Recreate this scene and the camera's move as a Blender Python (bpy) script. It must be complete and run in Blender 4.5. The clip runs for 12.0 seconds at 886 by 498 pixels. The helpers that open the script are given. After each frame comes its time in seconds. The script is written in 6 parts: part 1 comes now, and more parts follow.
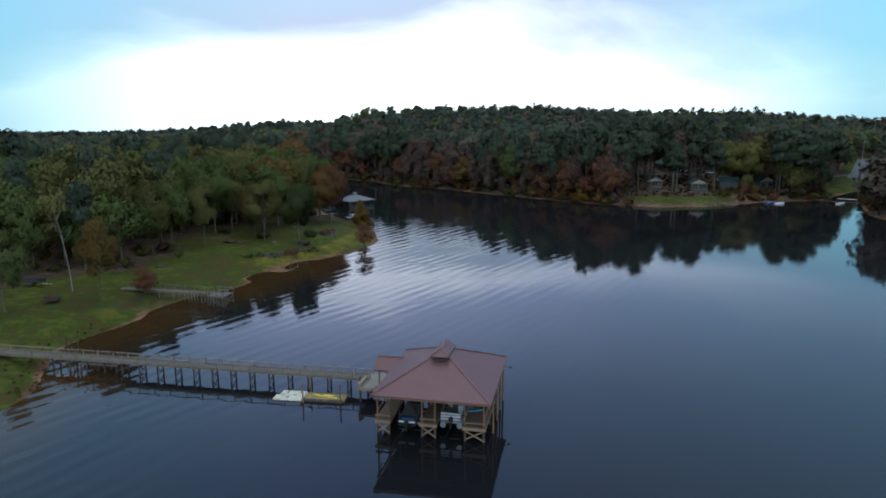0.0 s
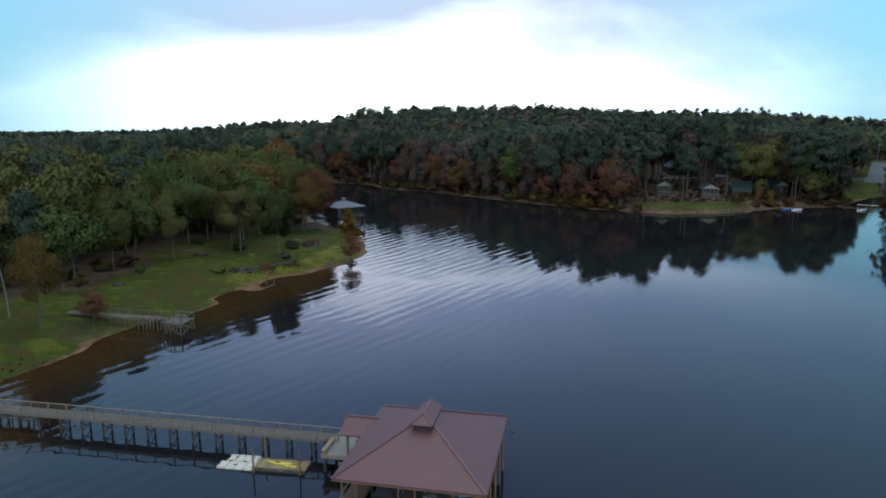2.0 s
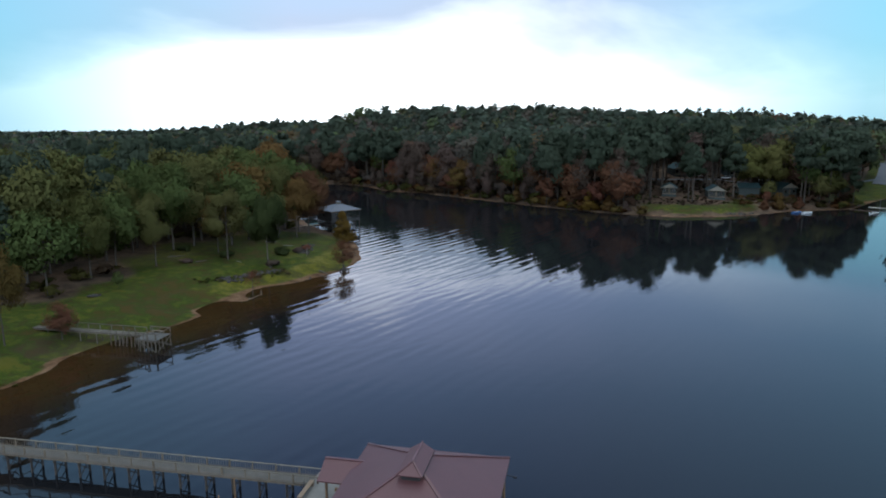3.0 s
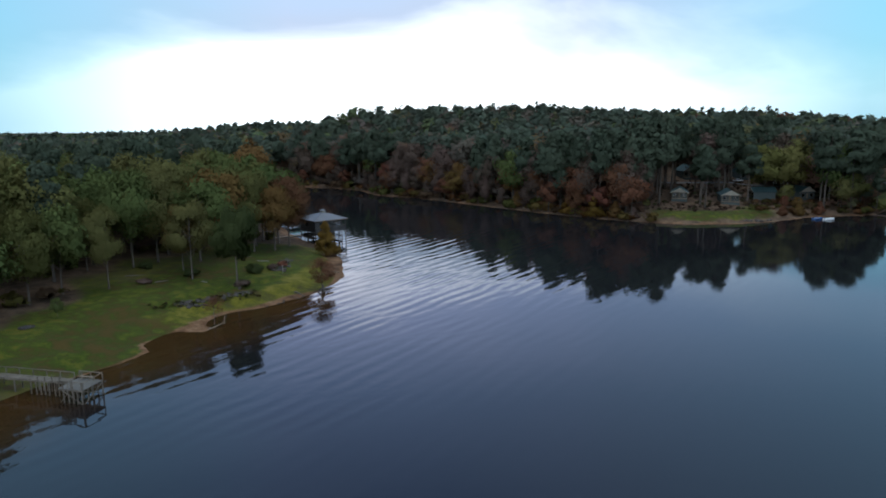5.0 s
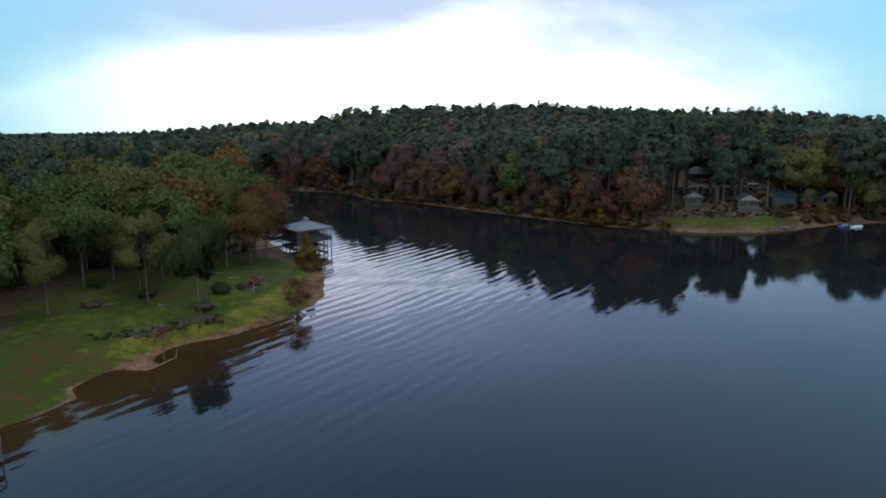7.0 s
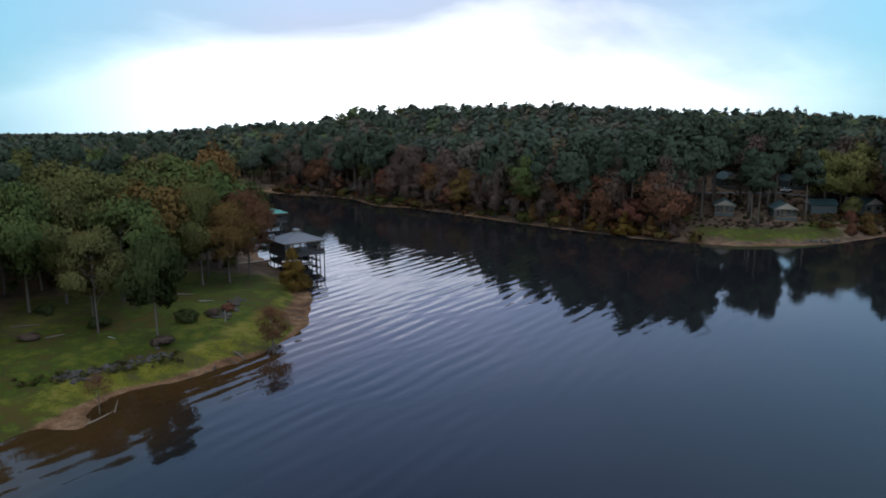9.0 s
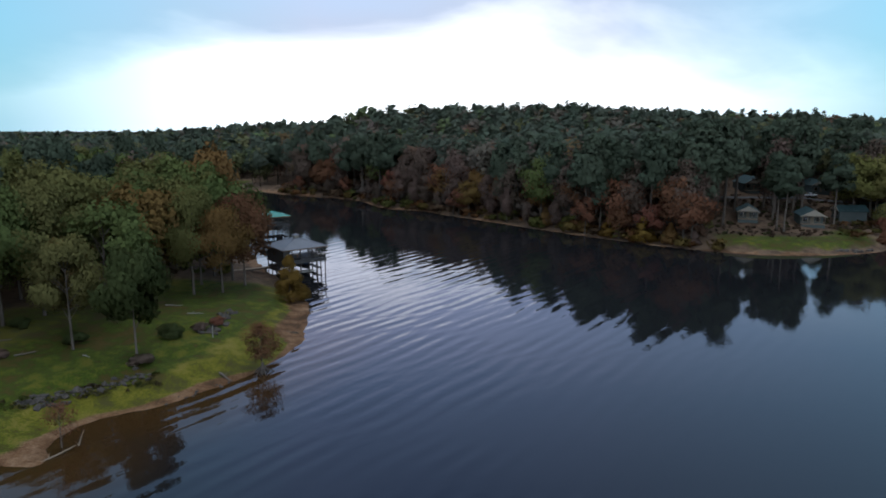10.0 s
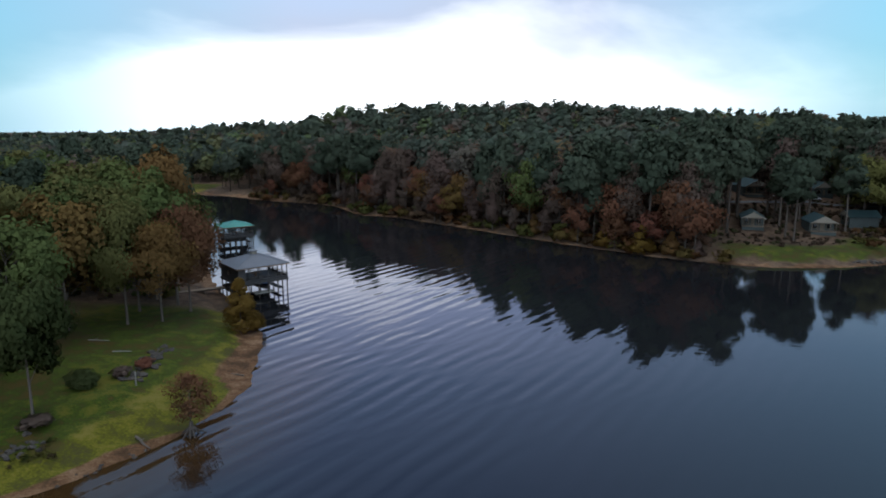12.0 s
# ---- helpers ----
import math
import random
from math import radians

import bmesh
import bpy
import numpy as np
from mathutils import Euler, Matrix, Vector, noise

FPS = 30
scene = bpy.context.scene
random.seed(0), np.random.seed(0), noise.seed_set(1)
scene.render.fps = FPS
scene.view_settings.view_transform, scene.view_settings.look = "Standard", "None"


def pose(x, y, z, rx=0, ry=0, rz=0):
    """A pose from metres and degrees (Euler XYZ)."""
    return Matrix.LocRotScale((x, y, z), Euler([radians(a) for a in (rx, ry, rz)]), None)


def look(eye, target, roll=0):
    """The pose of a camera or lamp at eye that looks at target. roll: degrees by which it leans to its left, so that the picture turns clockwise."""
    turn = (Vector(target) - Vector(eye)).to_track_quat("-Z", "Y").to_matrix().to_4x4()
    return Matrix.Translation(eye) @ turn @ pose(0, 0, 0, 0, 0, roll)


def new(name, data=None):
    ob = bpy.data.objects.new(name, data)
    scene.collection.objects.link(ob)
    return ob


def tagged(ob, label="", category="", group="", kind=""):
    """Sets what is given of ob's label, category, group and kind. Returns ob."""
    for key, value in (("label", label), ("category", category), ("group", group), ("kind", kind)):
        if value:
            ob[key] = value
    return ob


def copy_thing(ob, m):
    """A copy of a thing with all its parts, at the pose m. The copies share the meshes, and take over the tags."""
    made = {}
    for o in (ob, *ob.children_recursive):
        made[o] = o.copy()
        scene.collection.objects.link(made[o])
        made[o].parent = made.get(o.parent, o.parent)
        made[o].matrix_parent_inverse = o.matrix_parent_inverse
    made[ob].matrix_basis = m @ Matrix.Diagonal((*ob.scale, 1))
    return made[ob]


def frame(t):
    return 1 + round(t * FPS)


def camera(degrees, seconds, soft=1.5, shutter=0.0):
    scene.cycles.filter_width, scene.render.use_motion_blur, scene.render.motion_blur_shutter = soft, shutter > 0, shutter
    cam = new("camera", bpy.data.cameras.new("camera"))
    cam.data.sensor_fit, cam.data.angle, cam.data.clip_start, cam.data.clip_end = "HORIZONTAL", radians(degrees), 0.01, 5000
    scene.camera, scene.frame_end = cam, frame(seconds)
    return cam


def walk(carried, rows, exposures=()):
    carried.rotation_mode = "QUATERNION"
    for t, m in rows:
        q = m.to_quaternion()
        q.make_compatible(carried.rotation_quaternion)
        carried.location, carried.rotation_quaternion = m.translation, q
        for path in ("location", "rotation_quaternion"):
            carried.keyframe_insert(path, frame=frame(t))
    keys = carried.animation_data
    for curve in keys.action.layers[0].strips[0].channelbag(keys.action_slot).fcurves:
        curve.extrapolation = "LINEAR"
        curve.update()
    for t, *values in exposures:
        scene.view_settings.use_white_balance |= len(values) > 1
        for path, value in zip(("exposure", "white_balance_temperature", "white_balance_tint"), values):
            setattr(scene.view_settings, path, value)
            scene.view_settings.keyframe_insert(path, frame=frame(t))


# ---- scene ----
cam = camera(66.5, 12.0, soft=1.8)
PATH = [
    (0, (0.465, -0.053, 35.433), (0.301, 1.904, 35.057), -0.2),
    (0.5, (0.491, 4.207, 35.542), (0.327, 6.165, 35.167), -0.0),
    (1, (0.6, 8.473, 35.572), (0.434, 10.431, 35.197), 0.0),
    (1.5, (0.648, 12.863, 35.58), (0.482, 14.821, 35.205), -0.0),
    (2, (0.525, 17.341, 35.51), (0.361, 19.299, 35.135), -0.1),
    (2.5, (0.485, 21.631, 35.538), (0.321, 23.589, 35.163), -0.1),
    (3, (0.449, 25.974, 35.557), (0.285, 27.931, 35.182), -0.1),
    (5, (0.548, 44.643, 35.78), (0.386, 46.601, 35.405), -0.3),
    (5.5, (0.433, 49.338, 35.708), (0.271, 51.296, 35.334), -0.2),
    (6, (0.338, 54.148, 35.557), (0.177, 56.106, 35.184), -0.2),
    (6.5, (0.375, 58.786, 35.466), (0.214, 60.744, 35.094), -0.2),
    (7, (0.373, 63.588, 35.45), (0.211, 65.546, 35.076), -0.3),
    (9, (-0.124, 83.828, 35.26), (-0.317, 85.783, 34.889), -0.2),
    (9.5, (-0.259, 88.886, 35.152), (-0.465, 90.841, 34.781), 0.0),
    (10, (-0.503, 93.642, 35.26), (-0.727, 95.595, 34.889), 0.1),
    (10.5, (-0.483, 98.319, 35.303), (-0.714, 100.271, 34.931), -0.0),
    (11, (-0.529, 102.987, 35.444), (-0.757, 104.939, 35.071), -0.1),
    (11.5, (-0.796, 107.787, 35.438), (-1.01, 109.74, 35.065), -0.1),
    (12, (-1.265, 112.523, 35.176), (-1.444, 114.48, 34.805), -0.0),
]
walk(cam, [(t, look(eye, target, roll)) for t, eye, target, roll in PATH], [(0, 0, 6300, 5.5), (5, 0, 6320, 6.5), (9, -0.02, 6480, 9.5), (12, -0.06, 6480, 9.5)])

# ---- world, sun and sky ----
SUN_AZIMUTH, SUN_ELEVATION = 25.0, 66.0
world = bpy.data.worlds.new("overcast_sky")
scene.world = world
world.use_nodes = True
wt = world.node_tree
wt.nodes.clear()


def wnode(kind, **inputs):
    n = wt.nodes.new(kind)
    for key, value in inputs.items():
        n.inputs[key].default_value = value
    return n


w_out = wnode("ShaderNodeOutputWorld")
w_bg = wnode("ShaderNodeBackground")
w_bg.inputs["Strength"].default_value = 1.0
w_sky = wt.nodes.new("ShaderNodeTexSky")
w_sky.sky_type, w_sky.sun_disc = "NISHITA", False
w_sky.sun_elevation, w_sky.sun_rotation = radians(SUN_ELEVATION), radians(SUN_AZIMUTH)
w_sky.air_density, w_sky.dust_density, w_sky.ozone_density = 1.2, 1.5, 2.0
w_scale = wt.nodes.new("ShaderNodeVectorMath")
w_scale.operation = "SCALE"
w_scale.inputs["Scale"].default_value = 0.13
wt.links.new(w_sky.outputs[0], w_scale.inputs[0])
w_co = wt.nodes.new("ShaderNodeTexCoord")
w_sep = wt.nodes.new("ShaderNodeSeparateXYZ")
wt.links.new(w_co.outputs["Generated"], w_sep.inputs[0])
# cloud layer: long flat banks, seen nearly edge-on near the horizon
w_map = wt.nodes.new("ShaderNodeMapping")
w_map.inputs["Scale"].default_value = (1.0, 1.0, 3.2)
w_map.inputs["Location"].default_value = (0.35, 0.2, 0.0)
wt.links.new(w_co.outputs["Generated"], w_map.inputs[0])
w_noise = wnode("ShaderNodeTexNoise", Scale=2.6, Detail=5.0, Roughness=0.52, Distortion=0.3)
wt.links.new(w_map.outputs[0], w_noise.inputs["Vector"])
w_add = wt.nodes.new("ShaderNodeMath")
w_add.operation = "MULTIPLY_ADD"
w_add.inputs[1].default_value, w_add.inputs[2].default_value = 0.17, -0.085
wt.links.new(w_noise.outputs[0], w_add.inputs[0])
w_el = wt.nodes.new("ShaderNodeMath")
w_el.operation = "ADD"
wt.links.new(w_sep.outputs["Z"], w_el.inputs[0])
wt.links.new(w_add.outputs[0], w_el.inputs[1])
w_ramp = wt.nodes.new("ShaderNodeValToRGB")
el = w_ramp.color_ramp.elements
el[0].position, el[0].color = 0.0, (1.85, 1.95, 2.05, 1)
el[1].position, el[1].color = 0.098, (1.70, 1.78, 1.90, 1)
for p, c in ((0.128, (1.02, 1.10, 1.26)), (0.162, (0.60, 0.71, 0.93)), (0.2, (0.58, 0.74, 1.02)), (0.228, (1.95, 2.05, 2.45)), (0.268, (0.86, 1.04, 1.68)), (0.38, (0.50, 0.74, 1.30)), (0.58, (0.24, 0.42, 0.90)), (0.70, (0.55, 0.68, 1.0)), (0.85, (1.30, 1.38, 1.60)), (1.0, (1.60, 1.68, 1.85))):
    e = el.new(p)
    e.color = (*c, 1)
# thin cloud lets blue sky through away from the middle
w_shift = wt.nodes.new("ShaderNodeMath")
w_shift.operation = "ADD"
w_shift.inputs[1].default_value = 0.09
wt.links.new(w_sep.outputs["X"], w_shift.inputs[0])
w_abs = wt.nodes.new("ShaderNodeMath")
w_abs.operation = "ABSOLUTE"
wt.links.new(w_shift.outputs[0], w_abs.inputs[0])
# the bright bank near the horizon sinks towards both sides
w_low = wnode("ShaderNodeMapRange")
w_low.inputs["From Min"].default_value, w_low.inputs["From Max"].default_value = 0.12, 0.175
w_low.inputs["To Min"].default_value, w_low.inputs["To Max"].default_value = 0.095, 0.0
wt.links.new(w_sep.outputs["Z"], w_low.inputs["Value"])
w_sink = wt.nodes.new("ShaderNodeMath")
w_sink.operation = "MULTIPLY_ADD"
wt.links.new(w_abs.outputs[0], w_sink.inputs[0])
wt.links.new(w_low.outputs[0], w_sink.inputs[1])
wt.links.new(w_el.outputs[0], w_sink.inputs[2])
wt.links.new(w_sink.outputs[0], w_ramp.inputs[0])
w_side = wnode("ShaderNodeMapRange")
w_side.inputs["From Min"].default_value, w_side.inputs["From Max"].default_value = 0.2, 0.54
w_side.inputs["To Min"].default_value, w_side.inputs["To Max"].default_value = 0.0, 0.85
wt.links.new(w_abs.outputs[0], w_side.inputs["Value"])
w_mix = wt.nodes.new("ShaderNodeMix")
w_mix.data_type = "RGBA"
wt.links.new(w_side.outputs[0], w_mix.inputs["Factor"])
wt.links.new(w_ramp.outputs[0], w_mix.inputs["A"])
w_cool = wt.nodes.new("ShaderNodeVectorMath")
w_cool.operation = "MULTIPLY_ADD"
w_cool.inputs[1].default_value, w_cool.inputs[2].default_value = (0.30, 0.38, 0.42), (0.13, 0.46, 0.64)
wt.links.new(w_scale.outputs[0], w_cool.inputs[0])
wt.links.new(w_cool.outputs[0], w_mix.inputs["B"])
# the clear gap higher up is widest west of north
w_off = wt.nodes.new("ShaderNodeMath")
w_off.operation = "ADD"
w_off.inputs[1].default_value = 0.25
wt.links.new(w_sep.outputs["X"], w_off.inputs[0])
w_offa = wt.nodes.new("ShaderNodeMath")
w_offa.operation = "ABSOLUTE"
wt.links.new(w_off.outputs[0], w_offa.inputs[0])
w_far = wnode("ShaderNodeMapRange")
w_far.inputs["From Min"].default_value, w_far.inputs["From Max"].default_value = 0.12, 0.42
w_far.inputs["To Max"].default_value = 0.6
wt.links.new(w_offa.outputs[0], w_far.inputs["Value"])
w_high = wnode("ShaderNodeMapRange")
w_high.inputs["From Min"].default_value, w_high.inputs["From Max"].default_value = 0.17, 0.22
wt.links.new(w_sep.outputs["Z"], w_high.inputs["Value"])
w_gap = wt.nodes.new("ShaderNodeMath")
w_gap.operation = "MULTIPLY"
wt.links.new(w_far.outputs[0], w_gap.inputs[0])
wt.links.new(w_high.outputs[0], w_gap.inputs[1])
w_blue = wt.nodes.new("ShaderNodeMix")
w_blue.data_type = "RGBA"
w_blue.inputs["B"].default_value = (0.40, 0.60, 0.98, 1)
wt.links.new(w_gap.outputs[0], w_blue.inputs["Factor"])
wt.links.new(w_mix.outputs["Result"], w_blue.inputs["A"])
# even bright overcast on the sky's unseen southern half, raised to light tree fronts
w_south = wnode("ShaderNodeMapRange")
w_south.inputs["From Min"].default_value, w_south.inputs["From Max"].default_value = 0.1, -0.5
wt.links.new(w_sep.outputs["Y"], w_south.inputs["Value"])
w_over = wt.nodes.new("ShaderNodeMix")
w_over.data_type = "RGBA"
w_over.inputs["B"].default_value = (1.32, 1.58, 1.98, 1)
wt.links.new(w_south.outputs[0], w_over.inputs["Factor"])
wt.links.new(w_blue.outputs["Result"], w_over.inputs["A"])
wt.links.new(w_over.outputs["Result"], w_bg.inputs["Color"])
wt.links.new(w_bg.outputs[0], w_out.inputs["Surface"])

sun = new("sun", bpy.data.lights.new("sun", "SUN"))
sun.data.energy, sun.data.angle, sun.data.color = 0.5, radians(25), (1.0, 0.96, 0.9)
az, ele = radians(SUN_AZIMUTH), radians(SUN_ELEVATION)
sun.matrix_world = look((0, 0, 100), (-100 * math.sin(az), -100 * math.cos(az), 100 - 100 * math.tan(ele)))


# ---- materials ----
def material(name, a, b=None, scale=1.0, rough=0.8, metal=0.0, bump=0.0, fine=12.0, random_value=0.0, coord="Object", stretch=(1, 1, 1), spec=0.4):
    """Two-scale noise between colours a and b; bump in metres; random_value: brightness change from object to object."""
    m = bpy.data.materials.new(name)
    m.use_nodes = True
    nt = m.node_tree
    p = nt.nodes["Principled BSDF"]
    p.inputs["Roughness"].default_value, p.inputs["Metallic"].default_value = rough, metal
    p.inputs["Specular IOR Level"].default_value = spec
    b = b or tuple(0.75 * c for c in a)
    co = nt.nodes.new("ShaderNodeTexCoord")
    mp = nt.nodes.new("ShaderNodeMapping")
    mp.inputs["Scale"].default_value = stretch
    nt.links.new(co.outputs[coord], mp.inputs[0])
    n1 = nt.nodes.new("ShaderNodeTexNoise")
    n1.inputs["Scale"].default_value, n1.inputs["Detail"].default_value = scale, 4
    n2 = nt.nodes.new("ShaderNodeTexNoise")
    n2.inputs["Scale"].default_value, n2.inputs["Detail"].default_value = scale * fine, 3
    for n in (n1, n2):
        nt.links.new(mp.outputs[0], n.inputs["Vector"])
    mixf = nt.nodes.new("ShaderNodeMath")
    mixf.operation = "MULTIPLY_ADD"
    mixf.inputs[1].default_value = 0.5
    half = nt.nodes.new("ShaderNodeMath")
    half.operation = "MULTIPLY"
    half.inputs[1].default_value = 0.5
    nt.links.new(n2.outputs[0], half.inputs[0])
    nt.links.new(n1.outputs[0], mixf.inputs[0])
    nt.links.new(half.outputs[0], mixf.inputs[2])
    ramp = nt.nodes.new("ShaderNodeValToRGB")
    ramp.color_ramp.elements[0].position, ramp.color_ramp.elements[0].color = 0.35, (*b, 1)
    ramp.color_ramp.elements[1].position, ramp.color_ramp.elements[1].color = 0.65, (*a, 1)
    nt.links.new(mixf.outputs[0], ramp.inputs[0])
    colour = ramp.outputs[0]
    if random_value:
        info = nt.nodes.new("ShaderNodeObjectInfo")
        hsv = nt.nodes.new("ShaderNodeHueSaturation")
        mr = nt.nodes.new("ShaderNodeMapRange")
        mr.inputs["To Min"].default_value, mr.inputs["To Max"].default_value = 1 - random_value, 1 + random_value
        nt.links.new(info.outputs["Random"], mr.inputs["Value"])
        nt.links.new(mr.outputs[0], hsv.inputs["Value"])
        nt.links.new(colour, hsv.inputs["Color"])
        colour = hsv.outputs[0]
    nt.links.new(colour, p.inputs["Base Color"])
    if bump:
        bm_ = nt.nodes.new("ShaderNodeBump")
        bm_.inputs["Distance"].default_value = bump
        nt.links.new(mixf.outputs[0], bm_.inputs["Height"])
        nt.links.new(bm_.outputs[0], p.inputs["Normal"])
    return m


def foliage(name, a, b, from_attribute=False):
    """Leaves: diffuse with a little light passing through; hue and brightness vary from tree to tree and leaf to leaf."""
    m = bpy.data.materials.new(name)
    m.use_nodes = True
    nt = m.node_tree
    nt.nodes.clear()
    out = nt.nodes.new("ShaderNodeOutputMaterial")
    geo = nt.nodes.new("ShaderNodeNewGeometry")
    mix = nt.nodes.new("ShaderNodeMix")
    mix.data_type = "RGBA"
    nt.links.new(geo.outputs["Random Per Island"], mix.inputs["Factor"])
    if from_attribute:
        at = nt.nodes.new("ShaderNodeAttribute")
        at.attribute_name = "tint"
        dark = nt.nodes.new("ShaderNodeVectorMath")
        dark.operation = "SCALE"
        dark.inputs["Scale"].default_value = 0.92
        nt.links.new(at.outputs["Color"], dark.inputs[0])
        nt.links.new(dark.outputs[0], mix.inputs["A"])
        nt.links.new(at.outputs["Color"], mix.inputs["B"])
        colour = mix.outputs["Result"]
    else:
        near = lambda p, q: (*[0.58 * u + 0.42 * v for u, v in zip(p, q)], 1)
        mix.inputs["A"].default_value, mix.inputs["B"].default_value = near(a, b), near(b, a)
        info = nt.nodes.new("ShaderNodeObjectInfo")
        hsv = nt.nodes.new("ShaderNodeHueSaturation")
        v = nt.nodes.new("ShaderNodeMapRange")
        v.inputs["To Min"].default_value, v.inputs["To Max"].default_value = 0.9, 1.16
        h = nt.nodes.new("ShaderNodeMapRange")
        h.inputs["To Min"].default_value, h.inputs["To Max"].default_value = 0.510, 0.486
        nt.links.new(info.outputs["Random"], v.inputs["Value"])
        nt.links.new(info.outputs["Random"], h.inputs["Value"])
        nt.links.new(v.outputs[0], hsv.inputs["Value"])
        nt.links.new(h.outputs[0], hsv.inputs["Hue"])
        nt.links.new(mix.outputs["Result"], hsv.inputs["Color"])
        colour = hsv.outputs[0]
    d = nt.nodes.new("ShaderNodeBsdfDiffuse")
    t = nt.nodes.new("ShaderNodeBsdfTranslucent")
    ms = nt.nodes.new("ShaderNodeMixShader")
    ms.inputs[0].default_value = 0.45
    face = nt.nodes.new("ShaderNodeAttribute")
    face.attribute_name = "facing"
    turn = nt.nodes.new("ShaderNodeVectorTransform")
    turn.vector_type, turn.convert_from, turn.convert_to = "NORMAL", "OBJECT", "WORLD"
    nt.links.new(face.outputs["Vector"], turn.inputs[0])
    nt.links.new(turn.outputs[0], d.inputs["Normal"])
    nt.links.new(turn.outputs[0], t.inputs["Normal"])
    nt.links.new(colour, d.inputs["Color"])
    nt.links.new(colour, t.inputs["Color"])
    nt.links.new(d.outputs[0], ms.inputs[1])
    nt.links.new(t.outputs[0], ms.inputs[2])
    nt.links.new(ms.outputs[0], out.inputs["Surface"])
    return m


M = {}
M["roof_red"] = material("red_brown_metal_roofing", (0.099, 0.037, 0.036), (0.081, 0.030, 0.030), 0.5, 0.5, 0.0, 0.004, 14, spec=0.5)
M["roof_grey"] = material("grey_metal_roofing", (0.110, 0.113, 0.123), (0.087, 0.091, 0.101), 0.5, 0.6, 0.0, 0.004)
M["roof_green"] = material("green_metal_roofing", (0.03, 0.20, 0.15), (0.025, 0.16, 0.12), 0.5, 0.5, 0.0, 0.004)
M["roof_teal"] = material("teal_shingles", (0.013, 0.038, 0.038), (0.010, 0.029, 0.032), 1.0, 0.8, 0.0, 0.01)
M["wood"] = material("weathered_timber", (0.190, 0.110, 0.059), (0.116, 0.068, 0.037), 1.2, 0.85, 0, 0.004, 14, 0.15, stretch=(1, 1, 0.3))
M["deck"] = material("weathered_deck_boards", (0.126, 0.078, 0.055), (0.084, 0.053, 0.037), 1.5, 0.9, 0, 0.004, 10, 0.1, spec=0.15)
M["rail"] = material("grey_weathered_rail_timber", (0.20, 0.155, 0.11), (0.12, 0.092, 0.066), 1.2, 0.9, 0, 0.003, 12, 0.15, spec=0.15)
M["pile"] = material("wet_dark_piling_timber", (0.068, 0.052, 0.040), (0.036, 0.028, 0.022), 1.5, 0.75, 0, 0.01, 9, 0.2)
M["rail_cap"] = material("sun_bleached_rail_cap", (0.172, 0.145, 0.109), (0.113, 0.092, 0.066), 1.2, 0.9, 0, 0.003, 12, 0.15, spec=0.15)
M["gangway_deck"] = material("grey_weathered_walkway_boards", (0.140, 0.128, 0.110), (0.086, 0.080, 0.070), 1.3, 0.9, 0, 0.003, 10, 0.2, spec=0.12)
M["grey_deck"] = material("pale_grey_weathered_boards", (0.216, 0.200, 0.172), (0.160, 0.148, 0.128), 1.0, 0.9, 0, 0.003, 10, 0.15, spec=0.12)
M["old_boards"] = material("old_stained_pier_boards", (0.150, 0.128, 0.100), (0.075, 0.062, 0.048), 0.7, 0.9, 0, 0.004, 6, 0.2, spec=0.12)
M["tarp"] = material("grey_brown_canvas", (0.075, 0.065, 0.06), (0.05, 0.045, 0.042), 1.5, 0.9, 0, 0.004, 12, 0.15, spec=0.2)
M["pale_wood"] = material("pale_new_timber", (0.229, 0.155, 0.099), (0.167, 0.112, 0.068), 1.5, 0.8, 0, 0.003, 10, 0.1)
M["raft_plank"] = material("algae_stained_planks", (0.24, 0.18, 0.08), (0.15, 0.11, 0.05), 1.0, 0.9, 0, 0.004, 10, 0.25)
M["dark_wood"] = material("dark_stained_timber", (0.05, 0.045, 0.042), (0.03, 0.028, 0.026), 1.5, 0.8, 0, 0.004, 10, 0.15)
M["white"] = material("white_gelcoat", (0.600, 0.608, 0.608), (0.528, 0.536, 0.544), 1.0, 0.35, 0, 0.0)
M["offwhite"] = material("cream_floating_dock_plastic", (0.50, 0.46, 0.37), (0.40, 0.36, 0.28), 1.5, 0.6, 0, 0.004)
M["black"] = material("black_plastic", (0.02, 0.02, 0.022), (0.012, 0.012, 0.014), 2, 0.45)
M["blue"] = material("blue_canvas", (0.03, 0.09, 0.22), (0.02, 0.06, 0.16), 2, 0.8)
M["cyan"] = material("cyan_foam", (0.02, 0.30, 0.42), (0.02, 0.24, 0.36), 2, 0.6)
M["yellow"] = material("yellow_plastic", (0.55, 0.40, 0.04), (0.45, 0.32, 0.03), 2, 0.45)
M["metal"] = material("dull_aluminium", (0.45, 0.46, 0.47), (0.36, 0.37, 0.38), 2, 0.4, 0.8)
M["rock"] = material("grey_brown_riprap_stone", (0.056, 0.045, 0.035), (0.028, 0.023, 0.018), 1.2, 0.9, 0, 0.05, 6, 0.25)
M["bark"] = material("brown_bark", (0.10, 0.08, 0.062), (0.055, 0.043, 0.034), 1.5, 0.95, 0, 0.03, 6, 0.2, stretch=(1, 1, 0.25))
M["pale_bark"] = material("pale_dead_wood", (0.204, 0.186, 0.162), (0.132, 0.120, 0.102), 1.5, 0.9, 0, 0.02, 6)
M["cream_wall"] = material("cream_painted_boards", (0.258, 0.228, 0.178), (0.218, 0.194, 0.149), 0.8, 0.8)
M["grey_wall"] = material("grey_green_painted_boards", (0.054, 0.066, 0.061), (0.041, 0.053, 0.048), 0.8, 0.8)
